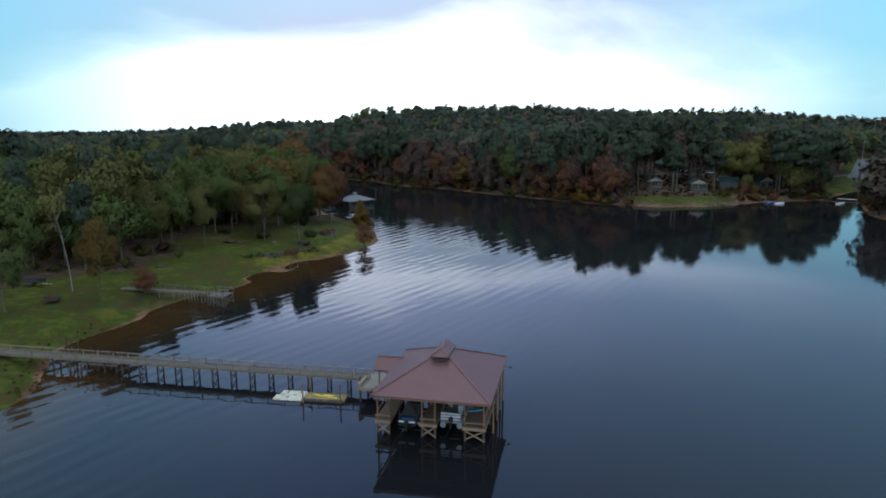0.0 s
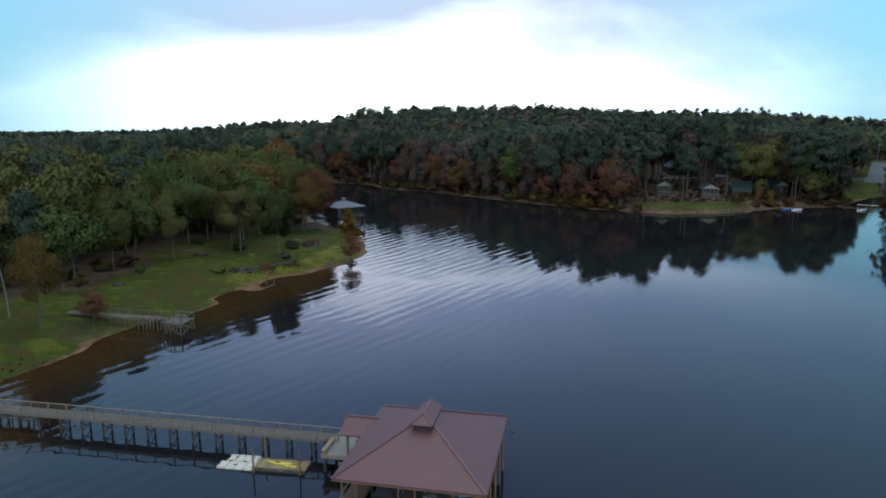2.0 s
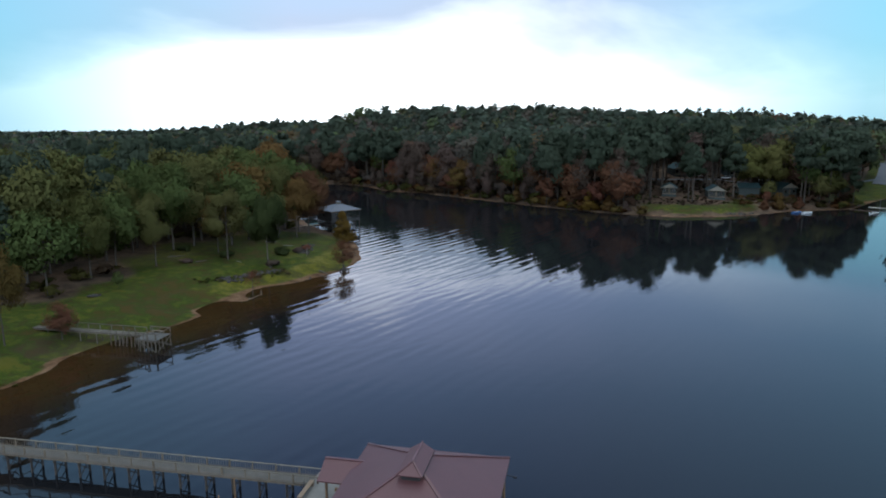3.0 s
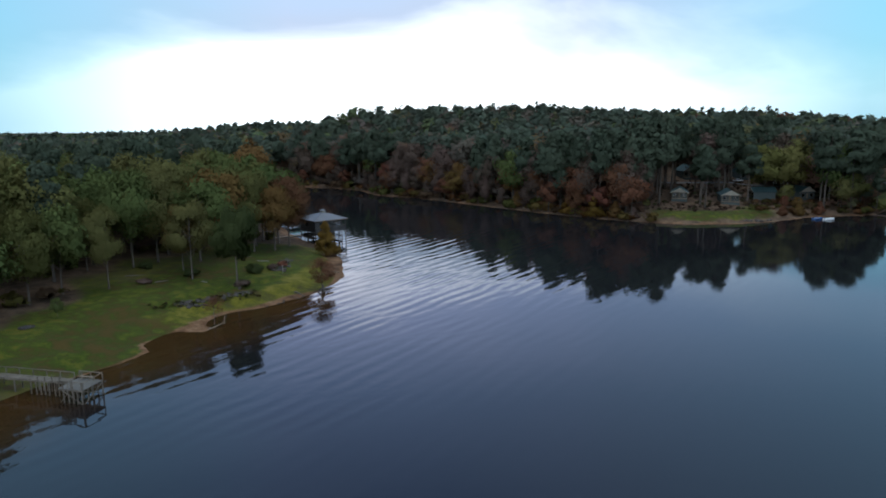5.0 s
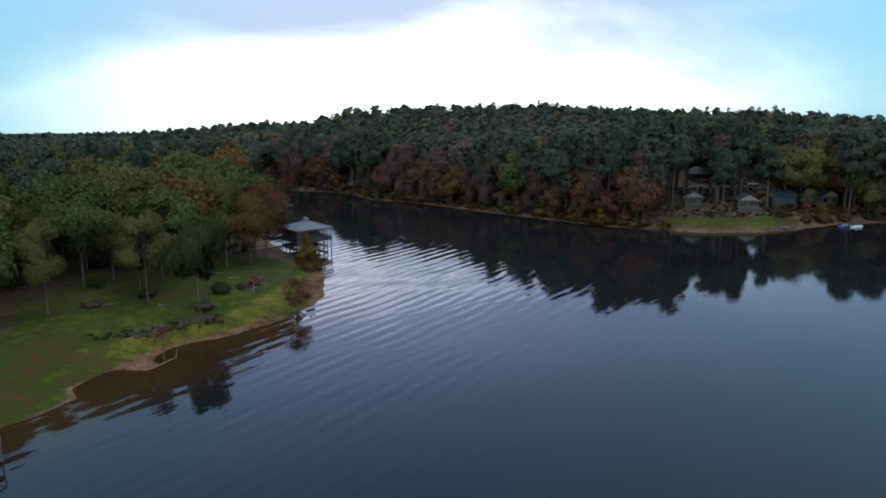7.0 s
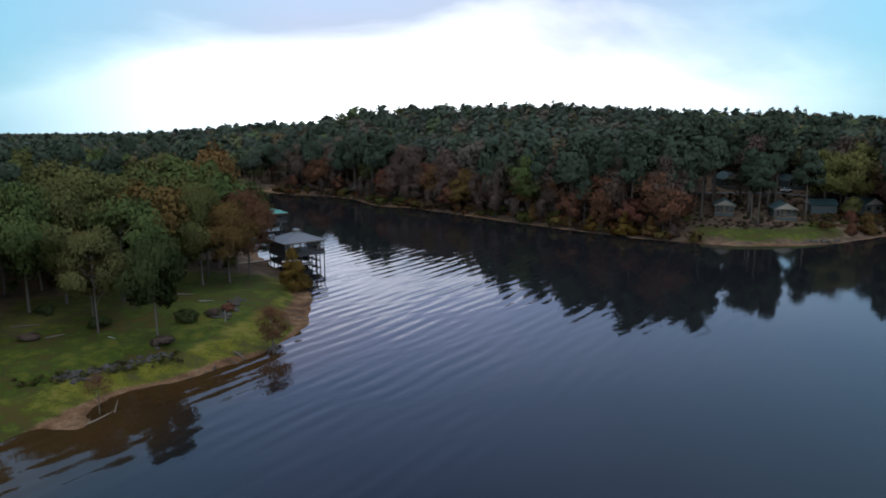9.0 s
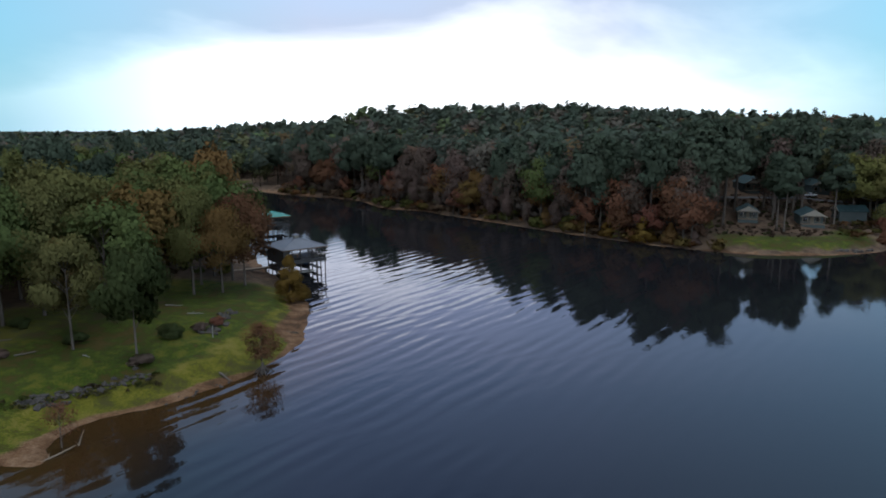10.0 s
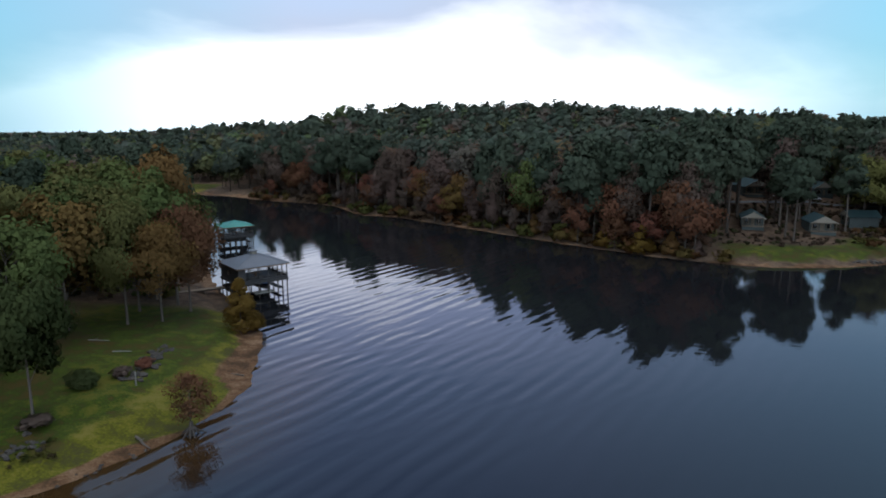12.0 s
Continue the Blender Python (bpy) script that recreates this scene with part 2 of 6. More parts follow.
M["dark_glass"] = material("dark_window_glass", (0.015, 0.018, 0.02), (0.01, 0.012, 0.014), 1, 0.06, spec=0.6)
M["pavement"] = material("pale_worn_asphalt", (0.095, 0.098, 0.101), (0.068, 0.071, 0.075), 0.15, 0.9, 0, 0.01, 30)
M["shingle_dark"] = material("dark_shingles", (0.07, 0.065, 0.065), (0.045, 0.04, 0.04), 1.0, 0.85, 0, 0.01)

SPECIES = {
    "pine": ((0.058, 0.076, 0.050), (0.086, 0.107, 0.070)),
    "green": ((0.070, 0.092, 0.030), (0.124, 0.154, 0.052)),
    "olive": ((0.098, 0.098, 0.034), (0.168, 0.160, 0.054)),
    "gold": ((0.130, 0.080, 0.028), (0.205, 0.126, 0.044)),
    "amber": ((0.150, 0.086, 0.022), (0.240, 0.138, 0.036)),
    "rust": ((0.140, 0.062, 0.036), (0.200, 0.092, 0.054)),
    "brown": ((0.112, 0.078, 0.060), (0.158, 0.112, 0.086)),
    "oak": ((0.050, 0.062, 0.024), (0.092, 0.106, 0.039)),
    "lime": ((0.128, 0.124, 0.040), (0.200, 0.188, 0.060)),
}
for k, (a, b) in SPECIES.items():
    M["leaf_" + k] = foliage(k + "_foliage", a, b)
M["leaf_far"] = foliage("mixed_woods_foliage", None, None, True)


# ---- mesh helpers ----
def part(name, bm, mat, parent=None, label=""):
    """Links a bmesh as one mesh object under parent."""
    me = bpy.data.meshes.new(name)
    bm.to_mesh(me)
    bm.free()
    me.materials.append(mat)
    ob = new(name, me)
    ob.parent = parent
    return tagged(ob, label)


def thing(name, x, y, z, yaw, label, category, group=""):
    e = new(name)
    e.empty_display_size = 0.3
    e.matrix_basis = pose(x, y, z, 0, 0, yaw)
    return tagged(e, label, category, group)


def box(bm, c, s, m=None, bevel=0.0):
    """A box of size s about c, turned by the matrix m; bevel in metres."""
    r = bmesh.ops.create_cube(bm, size=1.0)
    vs = r["verts"]
    mm = Matrix.Translation(c) @ (m or Matrix()) @ Matrix.Diagonal((*s, 1))
    bmesh.ops.transform(bm, matrix=mm, verts=vs)
    if bevel:
        es = list({e for v in vs for e in v.link_edges})
        bmesh.ops.bevel(bm, geom=es, offset=bevel, segments=1, affect="EDGES")
    return bm


def boxes(*items, bevel=0.0):
    bm = bmesh.new()
    for c, s in items:
        box(bm, c, s, bevel=bevel)
    return bm


def beam(p, q, w, h=None, bm=None, up=(0, 0, 1)):
    """A square-sawn timber from p to q, w wide and h high."""
    bm = bm or bmesh.new()
    p, q = Vector(p), Vector(q)
    d = (q - p).normalized()
    u = Vector(up)
    if abs(d.dot(u)) > 0.98:
        u = Vector((1, 0, 0))
    side = d.cross(u).normalized()
    u = side.cross(d)
    m = Matrix((side, d, u)).transposed().to_4x4()
    box(bm, (p + q) / 2, (w, (q - p).length, h or w), m)
    return bm


def tube(points, radii, sides=8, bm=None):
    """A tapering round limb along points."""
    bm = bm or bmesh.new()
    rings = []
    pts = [Vector(p) for p in points]
    for i, p in enumerate(pts):
        d = (pts[min(i + 1, len(pts) - 1)] - pts[max(i - 1, 0)]).normalized()
        a = d.cross(Vector((0, 1, 0)) if abs(d.y) < 0.9 else Vector((1, 0, 0))).normalized()
        b = d.cross(a)
        rings.append([bm.verts.new(p + radii[i] * (math.cos(2 * math.pi * k / sides) * a + math.sin(2 * math.pi * k / sides) * b)) for k in range(sides)])
    for r0, r1 in zip(rings, rings[1:]):
        for k in range(sides):
            bm.faces.new((r0[k], r0[(k + 1) % sides], r1[(k + 1) % sides], r1[k]))
    bm.faces.new(rings[0])
    bm.faces.new(list(reversed(rings[-1])))
    bmesh.ops.recalc_face_normals(bm, faces=bm.faces)
    return bm


def slab(corners, thick, bm=None):
    """A flat panel with the given upper corners and thickness downward."""
    bm = bm or bmesh.new()
    top = [bm.verts.new(c) for c in corners]
    low = [bm.verts.new(Vector(c) - Vector((0, 0, thick))) for c in corners]
    bm.faces.new(top)
    bm.faces.new(list(reversed(low)))
    n = len(top)
    for i in range(n):
        bm.faces.new((top[i], low[i], low[(i + 1) % n], top[(i + 1) % n]))
    bmesh.ops.recalc_face_normals(bm, faces=bm.faces)
    return bm


def smooth(ob):
    for p in ob.data.polygons:
        p.use_smooth = True
    return ob


# ---- the lie of the land ----
WEST_SHORE = [(-90, -400), (-76, -60), (-70, 20), (-62.5, 55), (-60.9, 74), (-61.6, 81), (-64.2, 87), (-67, 91.5), (-68.8, 97.6), (-67.4, 102),
              (-65.2, 108.5), (-63.9, 113.2), (-65.2, 117.5), (-64.3, 121.5), (-62.8, 126), (-59, 131.5), (-56.3, 136), (-54.6, 142), (-56.8, 145.8), (-56, 149.6), (-55, 152.6), (-52.2, 152.3), (-49.8, 152.6), (-49.3, 154.6), (-51.6, 157.5), (-51.9, 161.4), (-50.2, 164), (-48, 165.8), (-44, 170), (-40.8, 175.6), (-37.5, 181), (-36.4, 187),
              (-35.1, 195), (-36.4, 201), (-39.8, 214), (-43.5, 222), (-50, 232), (-60, 246), (-70, 262), (-82, 285), (-100, 320), (-120, 355), (-134, 387), (-160, 400)]
NORTH_SHORE = [(-190, 425), (-185, 440), (-150, 430), (-134, 424), (-108, 407.6), (-90, 402), (-72, 389), (-56, 365), (-42, 360), (-21, 341.5), (2, 321), (18, 307),
               (30, 298), (41, 290), (54, 284), (70, 280.7), (92, 285.7), (114, 300), (127, 303), (140.5, 308), (150, 318), (161, 331.5), (176, 347)]
EAST_SHORE = [(190, 352), (186, 340), (158.6, 308.6), (141, 271), (136.5, 248), (150, 200), (190, 120), (230, 0), (240, -400)]


def rounded(pts, steps=4):
    """A smooth line through pts (Catmull-Rom)."""
    p = np.array(pts, float)
    q = np.vstack([p[:1], p, p[-1:]])
    out = []
    for i in range(len(p) - 1):
        a, b, c, d = q[i:i + 4]
        for t in np.arange(steps) / steps:
            out.append(0.5 * (2 * b + (c - a) * t + (2 * a - 5 * b + 4 * c - d) * t * t + (3 * b - a - 3 * c + d) * t ** 3))
    return np.vstack([out, p[-1:]])


LAKE = rounded(WEST_SHORE + NORTH_SHORE + EAST_SHORE, 4)


def shore_distance(x, y):
    """Metres from the waterline: above 0 on land, below 0 on the lake."""
    x, y = np.asarray(x, float).ravel(), np.asarray(y, float).ravel()
    best, inside = np.full(x.shape, 1e9), np.zeros(x.shape, bool)
    for (ax, ay), (bx, by) in zip(LAKE, np.roll(LAKE, -1, 0)):
        dx, dy = bx - ax, by - ay
        t = np.clip(((x - ax) * dx + (y - ay) * dy) / (dx * dx + dy * dy + 1e-9), 0, 1)
        best = np.minimum(best, np.hypot(x - ax - t * dx, y - ay - t * dy))
        if abs(dy) > 1e-9:
            inside ^= ((ay > y) != (by > y)) & (x < dx * (y - ay) / dy + ax)
    return np.where(inside, -best, best)


def ease(lo, hi, v):
    t = np.clip((v - lo) / (hi - lo), 0, 1)
    return t * t * (3 - 2 * t)


def bumpy(x, y):
    """Gentle unevenness of the ground."""
    return (np.sin(x * 0.31 + 1.3 * np.sin(y * 0.17)) * np.sin(y * 0.27 + 0.9 * np.sin(x * 0.21)) + 0.5 * np.sin(x * 0.83 + y * 0.61) * np.sin(y * 0.71 - x * 0.33))


def ground_z(x, y, d=None):
    x, y = np.asarray(x, float).ravel(), np.asarray(y, float).ravel()
    d = shore_distance(x, y) if d is None else d
    d = d + 0.45 * bumpy(x * 1.7, y * 1.7) * ease(40, 10, np.abs(d))
    z = np.where(d < 0, np.maximum(-3.0, 0.12 * d), 0.085 * np.minimum(d, 5))
    z = z + 0.95 * ease(3.5, 7.5, d) + 0.028 * np.clip(d - 7, 0, 60) + 0.12 * bumpy(x, y) * ease(4, 12, d)
    z = z + 0.75 * ease(11.0, 13.2, d + 1.6 * bumpy(x * 0.35, y * 0.35)) * (x < 0) * ease(60, 110, y) * ease(215, 195, y)
    z = z + 0.9 * ease(3.6, 6.2, d) * ease(48, 58, x) * ease(118, 104, x) * (y > 260)
    north = ease(250, 300, y) * ease(-160, -90, x) * ease(400, 200, x) * ease(620, 440, y)
    z = z + north * 0.065 * np.clip(d - 22, 0, 90)
    inland = ease(20, 140, d) * (1 - 0.9 * ease(-205, -185, x) * ease(-85, -115, x) * ease(530, 490, y))
    hills = (12.5 * np.exp(-((x + 20) / 170) ** 2 - ((y - 560) / 150) ** 2) + 5 * np.exp(-((x - 70) / 120) ** 2 - ((y - 480) / 80) ** 2) + 8.6 * np.exp(-((x + 75) / 55) ** 2 - ((y - 540) / 80) ** 2)
             + 7.5 * np.exp(-((x + 25) / 62) ** 2 - ((y - 455) / 48) ** 2) + 4.5 * np.exp(-((x + 118) / 38) ** 2 - ((y - 545) / 80) ** 2) + 22 * np.exp(-((x - 250) / 230) ** 2 - ((y - 930) / 240) ** 2) + 10 * np.exp(-((x + 330) / 170) ** 2 - ((y - 1010) / 180) ** 2)
             + 6 * np.exp(-((x + 100) / 150) ** 2 - ((y - 900) / 200) ** 2) + 2 * np.exp(-((x + 450) / 250) ** 2 - ((y - 750) / 200) ** 2))
    return z + inland * hills - 45 * ease(1250, 3000, np.hypot(x, y))


def ground_at(x, y):
    return float(ground_z([x], [y])[0])


def steps_line(*runs):
    """Grid lines: runs of (from, to, step)."""
    v = []
    for a, b, s in runs:
        v.extend(np.arange(a, b, s))
    v.append(runs[-1][1])
    return np.array(v)


GX = np.concatenate([[-4600, -3200, -2200, -1500, -1100, -850], steps_line((-650, -400, 25), (-400, -130, 7), (-130, -20, 1.4), (-20, 60, 3), (60, 240, 3), (240, 600, 24)), [850, 1100, 1500, 2200, 3200, 4600]])
GY = np.concatenate([[-4600, -3000, -1800, -1000, -600], steps_line((-400, 50, 15), (50, 262, 1.4), (262, 440, 2.6), (440, 700, 9), (700, 1300, 30)), [1600, 2100, 2900, 3800, 4700]])
XX, YY = np.meshgrid(GX, GY)
DD = shore_distance(XX, YY)


def sheet(name, z, keep=None):
    """The grid as one mesh, with heights z; keep: which faces stay."""
    nx, ny = len(GX), len(GY)
    co = np.stack([XX.ravel(), YY.ravel(), z], 1)
    i = np.arange(nx * ny).reshape(ny, nx)
    faces = np.stack([i[:-1, :-1], i[:-1, 1:], i[1:, 1:], i[1:, :-1]], -1).reshape(-1, 4)
    if keep is not None:
        faces = faces[keep[faces].any(1)]
        used = np.unique(faces)
        back = np.zeros(nx * ny, int)
        back[used] = np.arange(len(used))
        co, faces = co[used], back[faces]
    else:
        used = np.arange(nx * ny)
    me = bpy.data.meshes.new(name)
    me.from_pydata(co.tolist(), [], faces.tolist())
    me.polygons.foreach_set("use_smooth", np.ones(len(faces), bool))
    return me, used


def paint(me, name, rgba):
    at = me.color_attributes.new(name, "FLOAT_COLOR", "POINT")
    at.data.foreach_set("color", np.ascontiguousarray(rgba, np.float32).ravel())


def lawn_amount(x, y, d):
    """Where grass is mown: the west bank's lawn, the cabins' lawn, and the open bank in the cove to the north-east."""
    w = 5 * np.sin(y * 0.11) + 3 * np.sin(y * 0.31 + x * 0.1)
    west = ease(-92, -80, x + w + 14 * ease(140, 126, y)) * ease(236, 222, y + 0.3 * w) * (x < 0) * ease(30, 60, y)
    cabins = 0.66 * ease(50, 60, x) * ease(108, 98, x) * ease(24, 16, d + 0.5 * w) * ease(3.2, 4.6, d) * (y > 260)
    cove = ease(148, 156, x) * ease(205, 195, x) * ease(312, 320, y) * ease(398, 388, y)
    flats = ease(-180, -172, x) * ease(-146, -154, x) * ease(405, 420, y) * ease(472, 456, y)
    lot = ease(20, 15, np.abs(x - 189 - (y - 366) * 0.6)) * ease(345, 355, y) * ease(490, 475, y)
    return np.clip(west + cabins + cove + flats + lot, 0, 1)


def sand_amount(x, y, d):
    w = 1.5 * np.sin(y * 0.23) + 1.2 * np.sin(x * 0.37 + y * 0.13)
    tip = ease(192, 200, y) * ease(226, 216, y) * (x < 0)
    cabins = ease(46, 56, x) * ease(122, 104, x) * (y > 260)
    reach = 0.7 + (0.7 - 1.2 * ease(172, 160, y) * ease(60, 96, y)) * (x < 0) + w * 0.6 + 3.2 * np.exp(-((y - 156.5) / 3.6) ** 2) * (x < 0) + 3.4 * tip + 0.4 * cabins + 3.0 * ease(-92, -100, x) * (y > 380)
    return ease(1.2, -0.6, d - reach)


# ---- ground ----
def ground_material():
    m = bpy.data.materials.new("lakeside_ground")
    m.use_nodes = True
    nt = m.node_tree
    p = nt.nodes["Principled BSDF"]
    p.inputs["Roughness"].default_value, p.inputs["Specular IOR Level"].default_value = 0.95, 0.15
    at = nt.nodes.new("ShaderNodeAttribute")
    at.attribute_name = "cover"
    sep = nt.nodes.new("ShaderNodeSeparateColor")
    nt.links.new(at.outputs["Color"], sep.inputs[0])
    co = nt.nodes.new("ShaderNodeTexCoord")

    def noise_node(scale, detail=5.0, rough=0.6):
        n = nt.nodes.new("ShaderNodeTexNoise")
        n.inputs["Scale"].default_value, n.inputs["Detail"].default_value, n.inputs["Roughness"].default_value = scale, detail, rough
        nt.links.new(co.outputs["Object"], n.inputs["Vector"])
        return n

    def ramp_node(src, stops):
        r = nt.nodes.new("ShaderNodeValToRGB")
        e = r.color_ramp.elements
        e[0].position, e[0].color = stops[0][0], (*stops[0][1], 1)
        e[1].position, e[1].color = stops[-1][0], (*stops[-1][1], 1)
        for pos, c in stops[1:-1]:
            e.new(pos).color = (*c, 1)
        nt.links.new(src, r.inputs[0])
        return r

    broad, mid, fine = noise_node(0.07, 4), noise_node(0.45, 5), noise_node(3.5, 6, 0.7)
    both = nt.nodes.new("ShaderNodeMix")
    both.inputs["Factor"].default_value = 0.45
    nt.links.new(mid.outputs[0], both.inputs["A"])
    nt.links.new(fine.outputs[0], both.inputs["B"])
    mixed = nt.nodes.new("ShaderNodeMix")
    mixed.inputs["Factor"].default_value = 0.33
    nt.links.new(both.outputs["Result"], mixed.inputs["A"])
    nt.links.new(broad.outputs[0], mixed.inputs["B"])
    grass = ramp_node(mixed.outputs["Result"], [(0.435, (0.053, 0.035, 0.007)), (0.465, (0.040, 0.034, 0.005)), (0.488, (0.024, 0.036, 0.003)), (0.52, (0.036, 0.053, 0.003)), (0.56, (0.072, 0.065, 0.007))])
    litter = ramp_node(mixed.outputs["Result"], [(0.43, (0.043, 0.028, 0.016)), (0.5, (0.080, 0.049, 0.030)), (0.57, (0.121, 0.078, 0.048))])
    sand = ramp_node(mixed.outputs["Result"], [(0.42, (0.045, 0.023, 0.010)), (0.5, (0.113, 0.056, 0.025)), (0.58, (0.187, 0.113, 0.063))])

    def edge(channel, lo, hi):
        """A ragged border."""
        add = nt.nodes.new("ShaderNodeMath")
        add.operation = "MULTIPLY_ADD"
        add.inputs[1].default_value = 0.9
        nt.links.new(both.outputs["Result"], add.inputs[0])
        nt.links.new(sep.outputs[channel], add.inputs[2])
        r = nt.nodes.new("ShaderNodeMapRange")
        r.inputs["From Min"].default_value, r.inputs["From Max"].default_value = lo, hi
        nt.links.new(add.outputs[0], r.inputs["Value"])
        return r

    g, s = edge("Red", 0.8, 1.1), edge("Green", 0.8, 1.05)
    m1 = nt.nodes.new("ShaderNodeMix")
    m1.data_type = "RGBA"
    nt.links.new(g.outputs[0], m1.inputs["Factor"])
    nt.links.new(litter.outputs[0], m1.inputs["A"])
    rough_grass = ramp_node(mixed.outputs["Result"], [(0.43, (0.046, 0.041, 0.010)), (0.475, (0.059, 0.056, 0.005)), (0.515, (0.091, 0.084, 0.006)), (0.565, (0.127, 0.102, 0.019))])
    m0 = nt.nodes.new("ShaderNodeMix")
    m0.data_type = "RGBA"
    nt.links.new(edge("Blue", 0.7, 1.15).outputs[0], m0.inputs["Factor"])
    nt.links.new(grass.outputs[0], m0.inputs["A"])
    nt.links.new(rough_grass.outputs[0], m0.inputs["B"])
    nt.links.new(m0.outputs["Result"], m1.inputs["B"])
    m2 = nt.nodes.new("ShaderNodeMix")
    m2.data_type = "RGBA"
    nt.links.new(s.outputs[0], m2.inputs["Factor"])
    nt.links.new(m1.outputs["Result"], m2.inputs["A"])
    nt.links.new(sand.outputs[0], m2.inputs["B"])
    nt.links.new(m2.outputs["Result"], p.inputs["Base Color"])
    b = nt.nodes.new("ShaderNodeBump")
    b.inputs["Distance"].default_value = 0.25
    nt.links.new(both.outputs["Result"], b.inputs["Height"])
    nt.links.new(b.outputs[0], p.inputs["Normal"])
    return m


me, _ = sheet("ground", ground_z(XX, YY, DD))
fx, fy = XX.ravel(), YY.ravel()
paint(me, "cover", np.stack([lawn_amount(fx, fy, DD) * (1 - 0.42 * ease(15, 32, DD + 4 * bumpy(fx * 0.4, fy * 0.4)) * (fx < 0) * (fy < 300)) * (1 - 0.45 * ease(113, 118, fy) * ease(140, 130, fy) * ease(13, 7, DD) * (fx < 0)), sand_amount(fx, fy, DD), ease(11, 5.5, DD + 2.5 * bumpy(fx * 0.5, fy * 0.5)) * (0.12 + 0.73 * ease(145, 170, fy)) * (fx < 0), np.ones_like(DD)], 1))
me.materials.append(ground_material())
tagged(new("ground", me), "grassy lake banks with sandy edges and leaf litter", "ground", kind="structure")


# ---- water ----
def water_material():
    m = bpy.data.materials.new("tea_coloured_lake_water")
    m.use_nodes = True
    nt = m.node_tree
    p = nt.nodes["Principled BSDF"]
    p.inputs["Roughness"].default_value, p.inputs["IOR"].default_value = 0.03, 1.333
    at = nt.nodes.new("ShaderNodeAttribute")
    at.attribute_name = "depth"
    mix = nt.nodes.new("ShaderNodeMix")
    mix.data_type = "RGBA"
    mix.inputs["A"].default_value, mix.inputs["B"].default_value = (0.034, 0.017, 0.006, 1), (0.0080, 0.0082, 0.0090, 1)
    s0 = nt.nodes.new("ShaderNodeSeparateColor")
    nt.links.new(at.outputs["Color"], s0.inputs[0])
    nt.links.new(s0.outputs["Red"], mix.inputs["Factor"])
    nt.links.new(mix.outputs["Result"], p.inputs["Base Color"])
    co = nt.nodes.new("ShaderNodeTexCoord")

    def swell(turn, scale, height, distortion, last=None):
        mp = nt.nodes.new("ShaderNodeMapping")
        mp.inputs["Rotation"].default_value = (0, 0, radians(turn))
        nt.links.new(co.outputs["Object"], mp.inputs[0])
        w = nt.nodes.new("ShaderNodeTexWave")
        w.wave_profile = "SIN"
        w.inputs["Scale"].default_value, w.inputs["Distortion"].default_value = scale, distortion
        w.inputs["Detail"].default_value, w.inputs["Detail Scale"].default_value = 2.0, 0.35
        nt.links.new(mp.outputs[0], w.inputs["Vector"])
        return bumped(w.outputs["Fac"], height, last)

    def bumped(src, height, last):
        b = nt.nodes.new("ShaderNodeBump")
        b.inputs["Distance"].default_value = height
        nt.links.new(src, b.inputs["Height"])
        if last:
            nt.links.new(last.outputs[0], b.inputs["Normal"])
        return b

    sep = nt.nodes.new("ShaderNodeSeparateColor")
    nt.links.new(at.outputs["Color"], sep.inputs[0])
    patch = nt.nodes.new("ShaderNodeTexNoise")
    patch.inputs["Scale"].default_value, patch.inputs["Detail"].default_value = 0.8, 3
    mp = nt.nodes.new("ShaderNodeMapping")
    mp.inputs["Scale"].default_value = (0.6, 1.0, 1.0)
    nt.links.new(co.outputs["Object"], mp.inputs[0])
    nt.links.new(mp.outputs[0], patch.inputs["Vector"])
    last = bumped(patch.outputs[0], 0.009, None)

    def ripples(turn, across, along, height, last):
        """Short irregular crests, longer than wide."""
        mr = nt.nodes.new("ShaderNodeMapping")
        mr.inputs["Rotation"].default_value = (0, 0, radians(turn))
        nt.links.new(co.outputs["Object"], mr.inputs[0])
        ms = nt.nodes.new("ShaderNodeMapping")
        ms.inputs["Scale"].default_value = (1 / across, 1 / along, 1)
        nt.links.new(mr.outputs[0], ms.inputs[0])
        n = nt.nodes.new("ShaderNodeTexNoise")
        n.inputs["Scale"].default_value, n.inputs["Detail"].default_value = 1.0, 1.5
        nt.links.new(ms.outputs[0], n.inputs["Vector"])
        last = bumped(n.outputs[0], height, last)
        nt.links.new(sep.outputs["Green"], last.inputs["Strength"])
        return last

    last = ripples(30, 2.2, 12.0, 0.05, last)
    last = ripples(22, 0.9, 3.6, 0.014, last)
    last = swell(33, 0.118, 0.013, 7.0, last)
    nt.links.new(sep.outputs["Green"], last.inputs["Strength"])
    last = swell(27, 0.100, 0.021, 5.5, last)
    nt.links.new(sep.outputs["Green"], last.inputs["Strength"])
    nt.links.new(last.outputs[0], p.inputs["Normal"])
    return m


wet = DD < 14
me, used = sheet("lake", np.zeros_like(DD), wet)
deep = np.maximum(ease(-2, -17, DD[used]), ease(196, 222, fy[used]))
ux, uy = fx[used], fy[used]
wake = 0.09 + 0.91 * np.exp(-((ux + 27 - 0.12 * (uy - 150)) / np.where(ux < -27 + 0.12 * (uy - 150), 34, 34 + 18 * ease(150, 200, uy))) ** 2) * (0.35 * ease(85, 140, uy) + 0.65 * ease(145, 215, uy)) * ease(345, 260, uy) + (0.35 + 0.3 * ease(112, 96, uy)) * np.exp(-(DD[used] / 17) ** 2) * (ux < -10) * (uy < 240)
wake = np.minimum(wake + 0.2 * ease(-6, -24, ux) * ease(106, 94, uy) * ease(30, 60, uy), 1.0)
paint(me, "depth", np.stack([deep, wake, deep, np.ones_like(deep)], 1))
